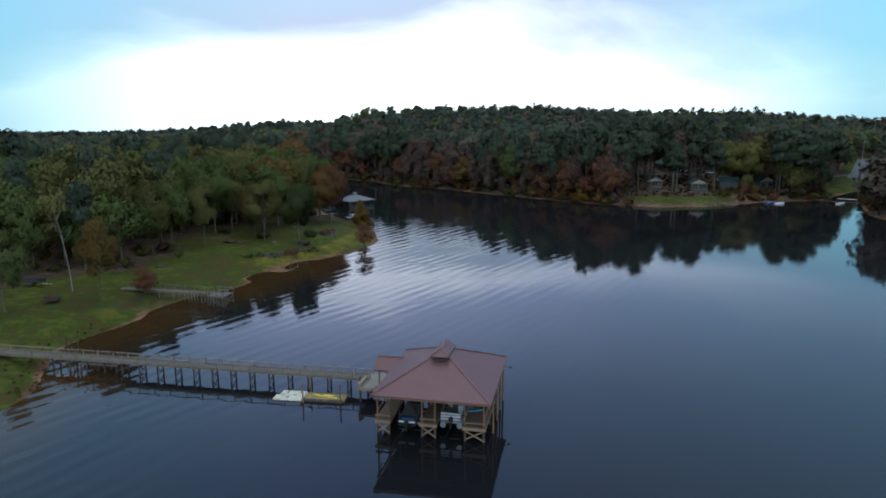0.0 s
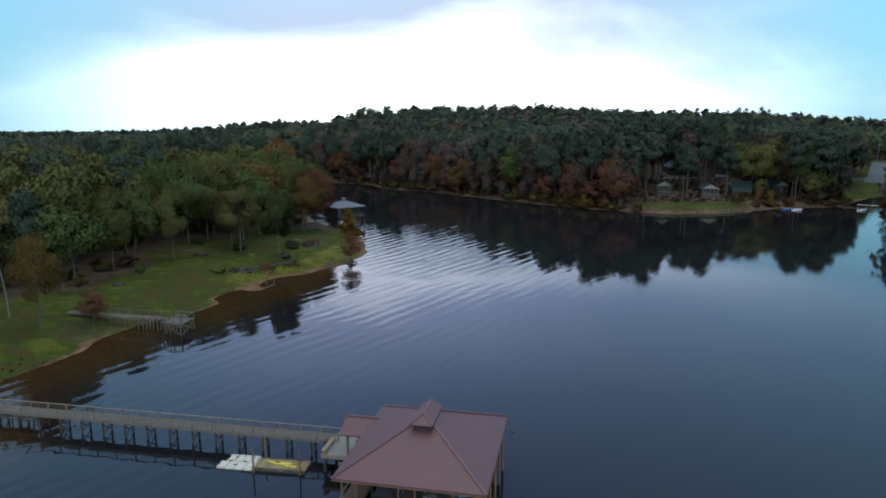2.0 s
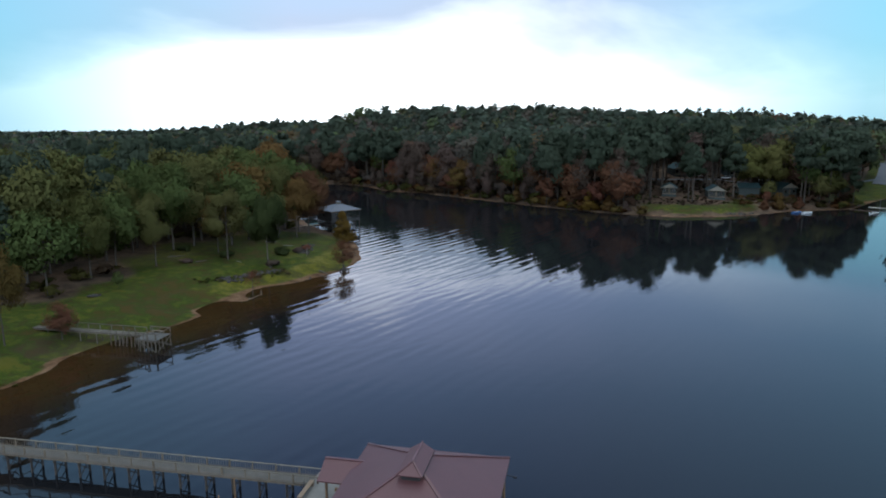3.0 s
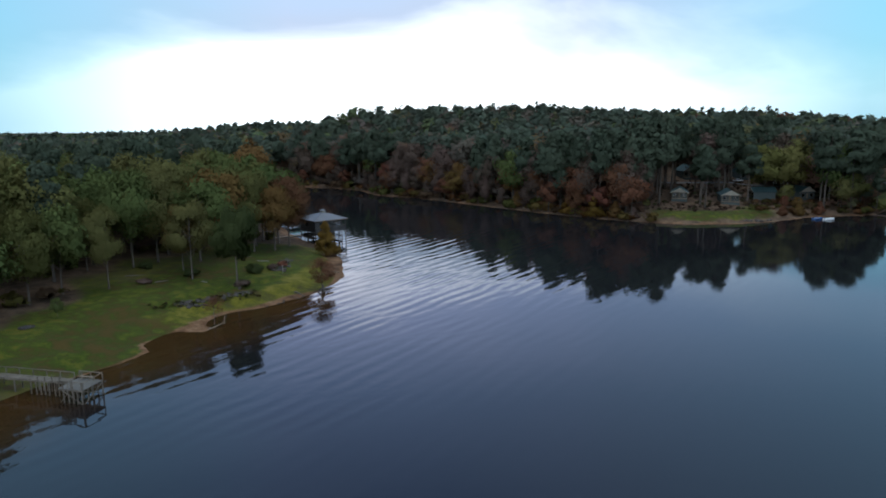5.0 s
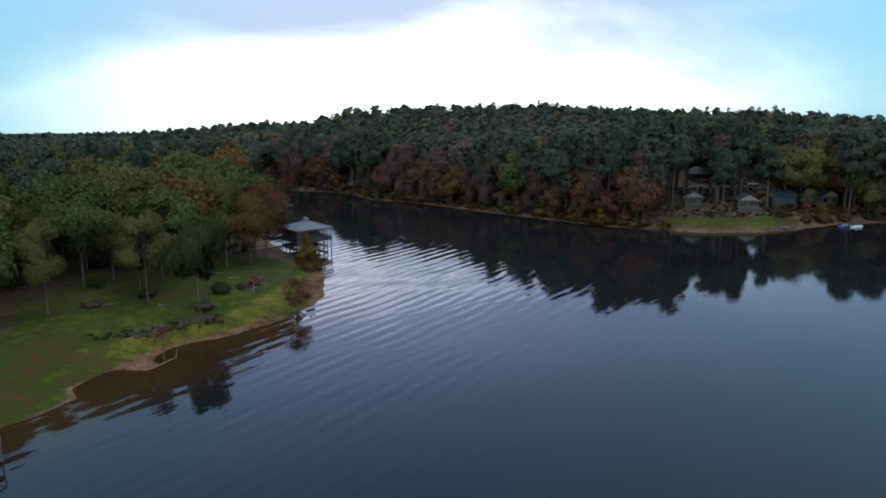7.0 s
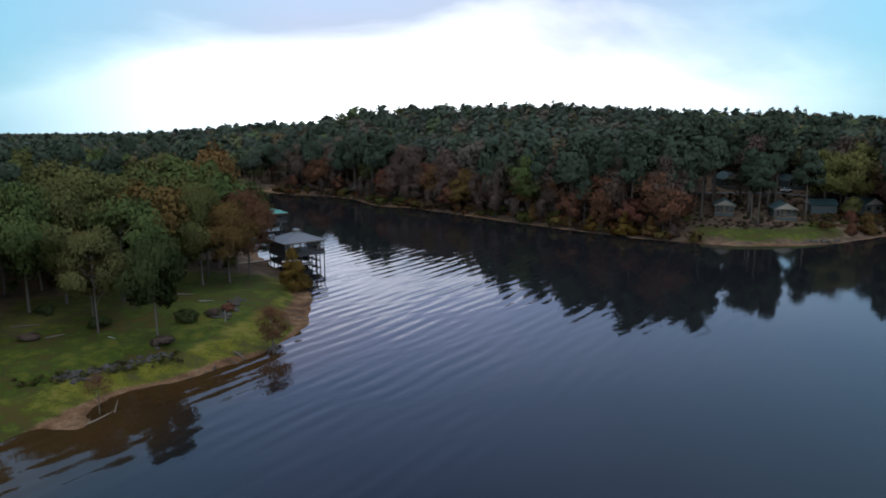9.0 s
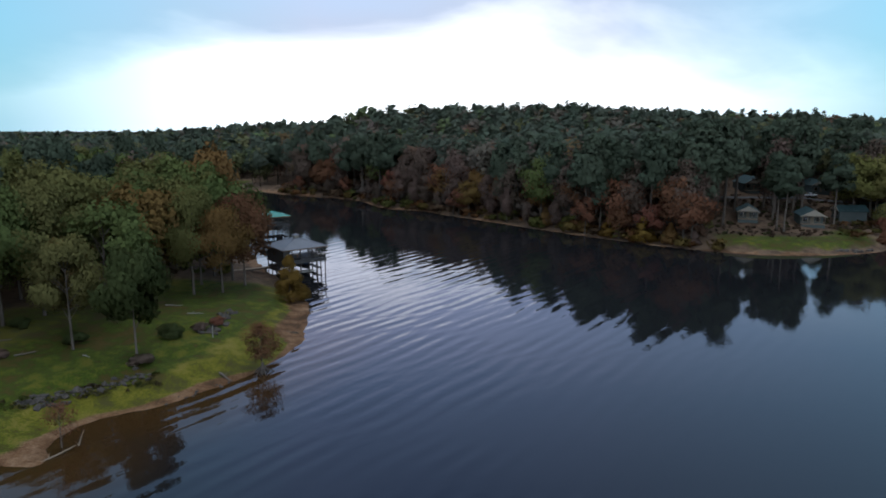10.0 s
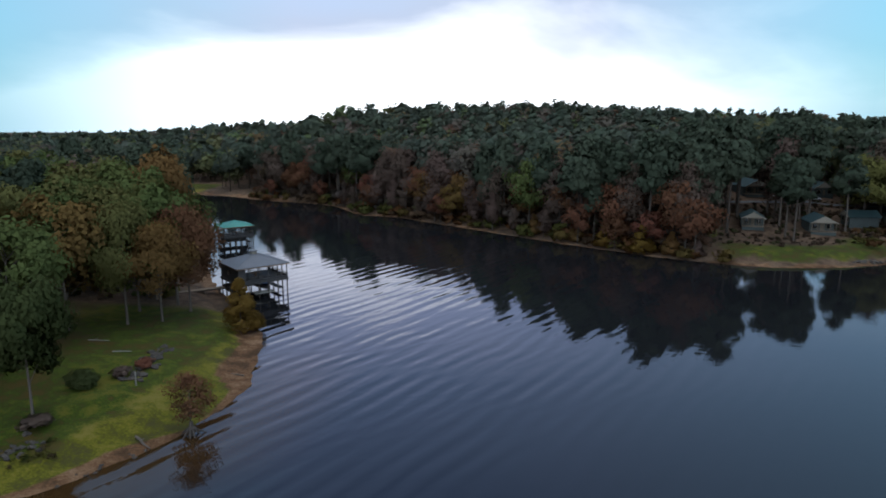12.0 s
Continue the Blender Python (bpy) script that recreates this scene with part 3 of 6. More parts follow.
me.materials.append(water_material())
tagged(new("lake", me), "dark rippled tea-brown lake water", "water", kind="structure")


# ---- trees ----
def leaf_cloud(rng, centres, radii, n, size, flat=0.8, whole=0.7):
    """Corners (n, 3, 3) of n three-cornered leaf sprays over the outsides of round clumps, and the way each one faces: whole says how far by the crown as one body."""
    pick = rng.choice(len(centres), n, p=radii ** 2 / (radii ** 2).sum())
    d = rng.normal(size=(n, 3))
    d /= np.linalg.norm(d, axis=1, keepdims=True)
    r = radii[pick] * rng.uniform(0.25, 1.45, n) ** 0.7
    c = centres[pick] + d * r[:, None] * np.array([1, 1, flat])
    out = c - centres.mean(0) * np.array([1, 1, 0.9])
    out /= np.linalg.norm(out, axis=1, keepdims=True) + 1e-9
    f = (1.3 - whole) * d + whole * out + rng.normal(size=(n, 3)) * 0.15 + np.array([0, 0, 0.2])
    f /= np.linalg.norm(f, axis=1, keepdims=True)
    nrm = f + rng.normal(size=(n, 3)) * 0.38
    nrm /= np.linalg.norm(nrm, axis=1, keepdims=True)
    a = np.cross(nrm, rng.normal(size=(n, 3)))
    a /= np.linalg.norm(a, axis=1, keepdims=True) + 1e-9
    b = np.cross(nrm, a)
    s = size * rng.uniform(0.6, 1.3, (n, 1))
    k = rng.uniform(0.55, 1.0, (n, 1))
    q = np.stack([c + a * s * 1.1, c - a * s * 0.6 + b * s * k, c - a * s * 0.6 - b * s * k], 1)
    return q, f


def clumps(rng, shape):
    """Clump centres and radii of a crown, for a tree 1 high."""
    if shape == "far_pine":
        n = 8
        t = np.linspace(0, 1, n)
        z = 0.55 + 0.33 * t
        reach = 0.13 * (1 - 0.8 * t) * rng.uniform(0.5, 1.1, n)
        r = rng.uniform(0.10, 0.15, n) * (1.1 - 0.35 * t)
    elif shape == "far_broad":
        n = 9
        t = np.linspace(0, 1, n)
        z = 0.34 + 0.42 * t
        reach = 0.19 * np.sin(np.pi * (0.25 + 0.7 * t)) * rng.uniform(0.6, 1.1, n)
        r = rng.uniform(0.14, 0.2, n)
    elif shape == "pine":
        n = 24
        t = np.sort(rng.uniform(0, 1, n))
        z = 0.50 + 0.44 * t
        reach = 0.18 * np.sqrt(np.clip(1 - t, 0.04, 1)) * rng.uniform(0.35, 1.1, n)
        r = rng.uniform(0.065, 0.1, n)
    elif shape == "cone":
        n = 34
        t = rng.uniform(0, 1, n) ** 1.3
        z = 0.12 + 0.82 * t
        reach = 0.26 * (1 - t) * rng.uniform(0.5, 1.0, n)
        r = 0.05 + 0.075 * (1 - t)
    elif shape == "bush":
        n = 22
        t = rng.uniform(0, 1, n)
        z = 0.22 + 0.5 * t
        reach = 0.5 * np.sqrt(1 - 0.75 * t * t) * np.sqrt(rng.uniform(0.05, 1, n))
        r = rng.uniform(0.16, 0.26, n)
    elif shape == "spread":
        n = 19
        t = rng.uniform(0, 1, n)
        z = 0.33 + 0.54 * t
        reach = 0.31 * np.sin(np.pi * (0.25 + 0.62 * t)) * np.sqrt(rng.uniform(0.1, 1.3, n))
        r = rng.uniform(0.085, 0.155, n)
    elif shape == "wisp":
        n = 46
        t = rng.uniform(0, 1, n)
        z = 0.30 + 0.62 * t
        reach = 0.30 * np.sin(np.pi * (0.2 + 0.72 * t)) * np.sqrt(rng.uniform(0.02, 1.2, n))
        r = rng.uniform(0.07, 0.13, n)
    elif shape == "thin":
        n = 40
        t = rng.uniform(0, 1, n)
        z = 0.26 + 0.65 * t
        reach = 0.28 * np.sin(np.pi * (0.15 + 0.8 * t)) * rng.uniform(0.2, 1.1, n)
        r = rng.uniform(0.075, 0.115, n)
    else:
        n = 32
        t = rng.uniform(0, 1, n)
        z = 0.35 + 0.56 * t
        reach = 0.33 * np.sin(np.pi * (0.18 + 0.72 * t)) * np.sqrt(rng.uniform(0.15, 1.15, n))
        r = rng.uniform(0.085, 0.13, n)
    az_ = rng.uniform(0, 2 * np.pi, n)
    return np.stack([reach * np.cos(az_), reach * np.sin(az_), z], 1), r


def leaf_mesh(name, q, f, mat):
    """Triangles q, each with its facing f, as one mesh."""
    me = bpy.data.meshes.new(name)
    n = len(q)
    me.vertices.add(3 * n)
    me.vertices.foreach_set("co", np.ascontiguousarray(q, np.float32).ravel())
    me.loops.add(3 * n)
    me.loops.foreach_set("vertex_index", np.arange(3 * n, dtype=np.int32))
    me.polygons.add(n)
    me.polygons.foreach_set("loop_start", np.arange(0, 3 * n, 3, dtype=np.int32))
    me.update(calc_edges=True)
    at = me.attributes.new("facing", "FLOAT_VECTOR", "POINT")
    at.data.foreach_set("vector", np.repeat(f.astype(np.float32), 3, 0).ravel())
    me.materials.append(mat)
    return me


def trunk_bmesh(rng, h, shape, centres, thick=1.0):
    lean = rng.normal(size=2) * 0.02 * h
    top = 0.97 if shape in ("pine", "cone") else 0.72
    r0 = 0.0135 * h * thick
    pts = [(lean[0] * t * t, lean[1] * t * t, h * top * t) for t in (-0.02, 0.04, 0.25, 0.5, 0.75, 1.0)]
    bm = tube(pts, [r0 * 1.5, r0 * 1.05, r0 * 0.85, r0 * 0.65, r0 * 0.4, r0 * 0.12], 8)
    for c in centres[:: 3 if shape != "pine" else 2]:
        z0 = max(0.2, c[2] - 0.16) if shape not in ("pine", "cone") else c[2] - 0.03
        z0 = min(z0, top * 0.95)
        f = z0 / top
        s = Vector((lean[0] * f * f, lean[1] * f * f, z0 * h))
        e = Vector(c) * h
        k = s.lerp(e, 0.55) + Vector((0, 0, 0.02 * h))
        tube([s, k, e], [r0 * 0.32, r0 * 0.2, r0 * 0.06], 4, bm)
    return bm


def tree_template(name, shape, species, h, n, leaf, seed, label, category="tree", group="", bark="bark", thick=1.0):
    rng = np.random.default_rng(seed)
    centres, r = clumps(rng, shape)
    e = thing(name, 0, 0, 0, 0, label, category, group)
    smooth(part("trunk", trunk_bmesh(rng, h, shape, centres, thick), M[bark], e))
    q, f = leaf_cloud(rng, centres * h, r * h, n, leaf, 0.6 if shape == "pine" else 0.8)
    crown = new("crown", leaf_mesh("crown", q, f, M["leaf_" + species]))
    crown.parent = e
    return e


LOOKS = {
    "pine": ("pine_tree", "tall pine with a bare trunk and dark green crown", "pine"),
    "green": ("oak_tree", "broadleaf tree with a full dull-green crown", "oak"),
    "olive": ("oak_tree", "broadleaf tree with an olive crown turning yellow", "oak"),
    "gold": ("maple_tree", "broadleaf tree with golden autumn foliage", "oak"),
    "rust": ("maple_tree", "broadleaf tree with rust-red autumn foliage", "oak"),
    "brown": ("sweetgum_tree", "half-bare broadleaf tree with brown autumn leaves", "thin"),
}
lawn_kinds, near_kinds, north_kinds = {}, {}, {}
for i, (k, (nm, lab, shape)) in enumerate(LOOKS.items()):
    lawn_kinds[k] = [tree_template(nm, shape, k, 20, (12000 if shape != "thin" else 9000), (0.26 if shape != "thin" else 0.2), 150 + 10 * i + j, lab, group="trees on the lawn") for j in range(2)]
    near_kinds[k] = [tree_template(nm, shape, k, 20, (3900 if shape != "thin" else 4000), (0.42 if shape != "thin" else 0.28), 100 + 10 * i + j, lab, group="trees of the west bank") for j in range(2)]
    north_kinds[k] = [tree_template(nm, shape, k, 22, (2100 if shape != "thin" else 2600), (0.54 if shape != "thin" else 0.4), 200 + 10 * i + j, lab, group="trees of the north shore") for j in range(2)]
first_used = set()


def plant(kinds, k, x, y, h, base, turn, wide=1.0):
    """Stands a tree of height h at x, y."""
    src = kinds[k][int(turn) % 2]
    z = ground_at(x, y) - 0.1
    m = Matrix.LocRotScale((x, y, z), Euler((0, 0, radians(turn))), (wide * h / base, wide * h / base, h / base))
    if src.name in first_used:
        return copy_thing(src, m)
    first_used.add(src.name)
    src.matrix_basis = m
    return src


# trees that stand free on the lawn: kind, x, y, height, turn, width
LAWN_TREES = [("olive", -64.5, 180.6, 17, 31, 0.8), ("olive", -79.3, 194.6, 23, 52, 0.85), ("gold", -59.2, 219, 18, 73, 0.9),
              ("rust", -57.5, 226, 20, 94, 0.9), ("olive", -64.0, 216.5, 19, 16, 0.9), ("olive", -77.5, 171, 20, 137, 0.9), ("olive", -85, 158, 16, 158, 0.9),
              ("green", -82, 188.6, 23, 179, 0.85), ("olive", -90.5, 184.6, 19, 21, 0.9), ("gold", -70, 188, 15, 42, 0.8), ("gold", -75.2, 119.5, 18.5, 63, 0.62),
              ("green", -85.5, 107.2, 15, 84, 0.75), ("green", -99, 113, 18, 106, 0.9), ("green", -75.4, 151.7, 5, 148, 1.1)]
for k, x, y, h, turn, wide in LAWN_TREES:
    plant(lawn_kinds, k, x, y, h, 20, turn, wide)

rng = np.random.default_rng(7)
WEST_MIX, WEST_P = ["pine", "green", "olive", "gold", "rust", "brown"], [0.14, 0.36, 0.38, 0.12, 0.0, 0.0]
NORTH_MIX, NORTH_P = ["pine", "green", "olive", "gold", "rust", "brown"], [0.30, 0.01, 0.01, 0.06, 0.17, 0.45]


def scatter(x0, x1, y0, y1, gap):
    gx, gy = np.meshgrid(np.arange(x0, x1, gap), np.arange(y0, y1, gap))
    x = gx.ravel() + rng.uniform(-0.42, 0.42, gx.size) * gap
    y = gy.ravel() + rng.uniform(-0.42, 0.42, gx.size) * gap
    return x, y, shore_distance(x, y)


def open_land(x, y, d):
    """Land kept clear of woods: lawns, the cabins' slope, the paved lot."""
    slope = (x > 54) & (x < 132) & (y > 270) & (y < 352) & (d < 64)
    road = (x > 66) & (x < 150) & (y > 348) & (y < 392) & (d > 50)
    lot = (np.abs(x - 189 - (y - 366) * 0.6) < 17) & (y > 350) & (y < 480)
    lane = (x > 158) & (x < 196) & (y > 315) & (y < 372)
    flats = (x > -176) & (x < -151) & (y > 405) & (y < 462)
    return (lawn_amount(x, y, d) > 0.1) | slope | road | lot | lane | flats


x, y, d = scatter(-152, -44, 62, 330, 8.4)
ok = (d > 7) & (x > -0.8 * (y + 10) - 12) & ((lawn_amount(x, y, d) < 0.5) | ((y > 196) & (x < -66) & (rng.uniform(0, 1, len(x)) < 0.6)))
for xi, yi in zip(x[ok], y[ok]):
    k = rng.choice(WEST_MIX, p=WEST_P if xi > -98 and (yi > 190 or xi > -78) else [0.26, 0.46, 0.28, 0.0, 0.0, 0.0])
    h = rng.uniform(20.5, 26.5) * (1.1 if k == "pine" else 1.0) * (1.0 if yi > 150 else 0.82)
    plant(near_kinds, k, xi, yi, h, 20, rng.integers(0, 360), rng.uniform(0.8, 1.05))

x, y, d = scatter(-112, 168, 276, 430, 6.2)
ok = (d > 1.5) & (d < 17) & ~open_land(x, y, d) & (y > 270)
for xi, yi, di in zip(x[ok], y[ok], d[ok]):
    k = rng.choice(NORTH_MIX, p=([0.78, 0.0, 0.0, 0.03, 0.03, 0.16] if xi > 12 else NORTH_P) if di > 5 else [0.10, 0.04, 0.05, 0.05, 0.26, 0.50])
    h = rng.uniform(21.5, 25) * (1.06 if k == "pine" else 1.0) * (0.62 if di < 6 else 1.0) * (1.1 if 15 < xi < 62 else 1.0)
    plant(north_kinds, k, xi, yi, h, 22, rng.integers(0, 360), rng.uniform(0.8, 1.1))

# trees among the cabins on the north-east slope
CABINS = [(71.6, 317.6), (90.4, 316.5), (108.0, 330), (127.5, 334), (90.0, 369.5), (120.0, 382)]
x, y, d = scatter(56, 136, 292, 392, 7.6)
ok = (d > 13) & (d < 75) & open_land(x, y, d)
for cx, cy in CABINS:
    ok &= np.hypot(x - cx, y - cy - 3) > 7.5
    ok &= ~((np.abs(x - cx * (y - 85) / (cy - 85)) < 5.4) & (y < cy))
for cx, cy in ((109.5, 331.0), (117.5, 334.0)):
    ok &= ~((np.abs(x - cx * (y - 60) / (cy - 60)) < 7.5) & (y < cy + 4))
for xi, yi in zip(x[ok], y[ok]):
    k = rng.choice(["pine", "brown", "olive"], p=[0.8, 0.14, 0.06])
    plant(north_kinds, k, xi, yi, rng.uniform(24.5, 28.5) * (0.75 if yi < 308 else 1.0), 22, rng.integers(0, 360), 0.95)
for k, x_, y_, h, turn in [("gold", 112, 306, 9, 33), ("rust", 106, 303, 8, 75), ("pine", 57, 318, 26, 18), ("pine", 61, 322, 25, 20), ("pine", 66, 331, 24, 43), ("pine", 55, 309, 23, 8), ("olive", 112, 316, 9, 14), ("olive", 137, 317, 13, 23), ("green", 133, 319, 24, 15),
                           ("pine", 64, 338, 25, 39), ("pine", 84, 340, 25, 60), ("pine", 70, 345, 25, 81), ("olive", 56, 303, 10, 102), ("olive", 130, 311, 11, 45), ("pine", 140, 322, 26, 66), ("pine", 149, 333, 25, 88), ("pine", 170, 361, 25, 10), ("pine", 175, 371, 26, 31), ("pine", 166, 369, 25, 52), ("pine", 164, 357, 24, 74), ("pine", 158, 349, 24, 27), ("pine", 176, 379, 24, 12), ("pine", 180, 385, 25, 33), ("pine", 184, 392, 24, 56), ("pine", 179, 394, 26, 75), ("pine", 187, 399, 24, 90), ("pine", 97.8, 317, 20, 22), ("pine", 81, 322, 20, 91), ("rust", 110, 313, 8, 13)]:
    plant(north_kinds, k, x_, y_, h, 22, turn)


# forms that found no place are taken away again
for kinds in (lawn_kinds, near_kinds, north_kinds):
    for forms in kinds.values():
        for src in forms:
            if src.name not in first_used:
                for o in list(src.children):
                    bpy.data.objects.remove(o)
                bpy.data.objects.remove(src)


# ---- woods past the first rows, too many to count ----
def woods(name, label, spots, n, leaf, mix, probs, seed, h_lo, h_hi):
    """Many trees as one mesh of leaf sprays and plain stems; spots: (x, y) of each."""
    g = np.random.default_rng(seed)
    x, y = spots
    z = ground_z(x, y)
    forms = {k: [] for k in mix}
    for k in mix:
        for j in range(4):
            c, r = clumps(g, "far_pine" if k == "pine" else "far_broad")
            forms[k].append(leaf_cloud(g, c, r, n, leaf / 21.0, 0.85, 1.0))
    kinds = g.choice(len(mix), len(x), p=probs)
    out, faces, tint = [], [], []
    for xi, yi, zi, ki in zip(x, y, z, kinds):
        k = mix[ki]
        h = g.uniform(h_lo, h_hi) * (1.05 if k == "pine" else 1.0) * float((1 - 0.3 * ease(-250, -480, xi)) * (1 + 0.22 * ease(430, 340, yi) * ease(-140, -90, xi)))
        q, f = forms[k][g.integers(4)]
        a = g.uniform(0, 6.283)
        ca, sa = math.cos(a), math.sin(a)
        w = h * g.uniform(0.95, 1.3)
        px, py = q[..., 0] * w, q[..., 1] * w
        p = np.stack([px * ca - py * sa + xi, px * sa + py * ca + yi, q[..., 2] * h + zi], -1)
        s = g.uniform(0.012, 0.018) * h
        up = zi + h * 0.8
        stem = np.array([[[xi - s, yi, zi - 0.3], [xi + s, yi, zi - 0.3], [xi, yi, up]], [[xi, yi - s, zi - 0.3], [xi, yi + s, zi - 0.3], [xi, yi, up]]])
        out += [p, stem]
        faces += [np.stack([f[:, 0] * ca - f[:, 1] * sa, f[:, 0] * sa + f[:, 1] * ca, f[:, 2]], -1), np.array([[0, -1, 0], [1, 0, 0]])]
        lo, hi = SPECIES[k]
        # far crowns pulled to a cool, paler tone that stands in for distance haze
        c = (0.62 * np.array(hi) + 0.38 * np.array((0.086, 0.098, 0.080))) * g.uniform(1.0, 1.24) * g.uniform(0.96, 1.04, 3)
        tint += [np.tile(c, (len(p) * 3, 1)), np.tile((0.07, 0.055, 0.042), (6, 1))]
    q, t = np.concatenate(out), np.concatenate(tint)
    me = leaf_mesh(name, q, np.concatenate(faces), M["leaf_far"])
    paint(me, "tint", np.concatenate([t, np.ones((len(t), 1))], 1))
    return tagged(new(name, me), label, "woods", kind="stuff")


def in_view(x, y, margin=30):
    """Inside the fan of land that the flight looks over."""
    return (x > -0.80 * (y + 10) - margin) & (x < 0.68 * (y + 10) + margin)


x, y, d = scatter(-130, 330, 285, 500, 7.4)
base_ok = ~open_land(x, y, d) & in_view(x, y) & (y > 255 + 0.1 * x) & ~((x > 180) & (y < 250))
ok = base_ok & (d > 17) & (d <= 55)
woods("slope_woods", "mixed brown and green woods behind the far waterline", (x[ok], y[ok]), 1000, 0.68, NORTH_MIX, NORTH_P, 10, 21.5, 24)
wild, ok = base_ok & (d > 55) & (x > 95), base_ok & (d > 55) & (x <= 95)
woods("hillside_woods", "green and olive woods on the hillside past the cabins", (x[wild], y[wild]), 420, 1.1, NORTH_MIX, [0.30, 0.30, 0.26, 0.04, 0.03, 0.07], 18, 17, 21.5)
woods("hillside_woods", "mixed pine and brown autumn woods covering the hillside", (x[ok], y[ok]), 420, 1.1, NORTH_MIX, [0.54, 0.06, 0.05, 0.02, 0.06, 0.27], 11, 19.4, 21.4)
x, y, d = scatter(130, 300, 215, 330, 7.5)
ok = (d > 3) & ~open_land(x, y, d) & (x > 138)
low = ok & (y > 276) & (x < 176)
ok &= ~low
woods("shore_woods", "dark mixed woods along the cove's shore", (x[ok], y[ok]), 320, 1.0, NORTH_MIX, NORTH_P, 12, 16, 22)
woods("shore_woods", "low rust and olive trees at the cove's mouth", (x[low], y[low]), 420, 0.8, NORTH_MIX, [0.1, 0.1, 0.2, 0.1, 0.25, 0.25], 19, 7, 11)
x, y, d = scatter(-420, -60, 62, 500, 8.6)
ok = (d > 7) & ~open_land(x, y, d) & in_view(x, y) & ~((x > -152) & (y < 330)) & ~((x > -130) & (y > 395))
close = ok & (np.hypot(x, y - 112) < 275)
ok &= ~close
woods("western_woods", "mixed green and autumn woods behind the lawn", (x[close], y[close]), 1250, 0.56, WEST_MIX, [0.28, 0.40, 0.28, 0.04, 0.0, 0.0], 13, 16, 21)
woods("western_woods", "mixed green and brown woods stretching away west of the lake", (x[ok], y[ok]), 450, 0.95, WEST_MIX, [0.46, 0.26, 0.14, 0.02, 0.01, 0.11], 14, 16, 20)
x, y, d = scatter(-620, 620, 500, 760, 11)
ok = in_view(x, y) & (d > 10)
woods("ridge_woods", "dark pine woods on the ridge", (x[ok], y[ok]), 140, 1.9, NORTH_MIX, [0.52, 0.14, 0.12, 0.04, 0.06, 0.12], 24, 14, 21.5)
x, y, d = scatter(-950, 760, 760, 1240, 16)
ok = in_view(x, y)
woods("far_woods", "far pine woods on low hills", (x[ok], y[ok]), 80, 2.8, NORTH_MIX, [0.62, 0.12, 0.1, 0.03, 0.04, 0.09], 15, 12, 24)


# single pines that stand clear of the far crest: x, top
airy = []
for j in range(3):
    g_ = np.random.default_rng(330 + j)
    c_, r_ = clumps(g_, "pine")
    c_[:, 2] = 0.62 + (c_[:, 2] - 0.5) * 0.72
    e_ = thing("pine_tree", 0, 0, 0, 0, "tall open-crowned pine on the far crest", "tree", "pines of the far crest")
    smooth(part("trunk", trunk_bmesh(g_, 24, "pine", c_), M["bark"], e_))
    q_, f_ = leaf_cloud(g_, c_ * 24, r_ * 17, 420, 0.62, 0.6)
    crown = new("crown", leaf_mesh("crown", q_, f_, M["leaf_pine"]))
    crown.parent = e_
    airy.append(e_)
CREST = [(216.7, 48.6), (225.8, 47.1), (245.3, 51.3), (269, 47.7), (281.6, 48.3), (295.5, 47.5), (303.8, 48.2), (312.6, 48.8), (321.8, 48.2), (331.4, 46.7), (342.6, 45.2), (365, 40.2), (379, 40.2)]
for i, (x_, top) in enumerate(CREST):
    z_ = ground_at(x_, 900)
    m_ = Matrix.LocRotScale((x_, 900, z_ - 0.2), Euler((0, 0, 1.7 * i)), (1.0, 1.0, (top + 1 - z_) / 24))
    if i < 3:
        airy[i].matrix_basis = m_
    else:
        copy_thing(airy[i % 3], m_)


# ---- the red-roofed boathouse ----
def hip_roof(parent, hx, hy, eave, apex, mat, thick=0.14, caps=True, ridge=0.0):
    """Four roof slopes over a rectangle, meeting at a point or a short ridge along y; with hip caps and fascia boards."""
    c = [(-hx, -hy, eave), (hx, -hy, eave), (hx, hy, eave), (-hx, hy, eave)]
    a, b = (0, -ridge, apex), (0, ridge, apex)
    faces = [(c[0], c[1], a), (c[1], c[2], b, a), (c[2], c[3], b), (c[3], c[0], a, b)] if ridge else [(c[0], c[1], a), (c[1], c[2], a), (c[2], c[3], a), (c[3], c[0], a)]
    for f in faces:
        part("roof_slope", slab(f, thick), mat, parent)
    up = Vector((0, 0, 0.03))
    if caps:
        for p, q in ((c[0], a), (c[1], a), (c[2], b), (c[3], b)):
            part("hip_cap", beam(Vector(p) + up, Vector(q) + up, 0.26, 0.05), mat, parent)
    for i in range(4):
        p, q = Vector(c[i]), Vector(c[(i + 1) % 4])
        dn = Vector((0, 0, -0.15))
        part("fascia", beam(p * 0.995 + dn + Vector((0, 0, eave * 0.005)), q * 0.995 + dn + Vector((0, 0, eave * 0.005)), 0.05, 0.22), M["wood"], parent)


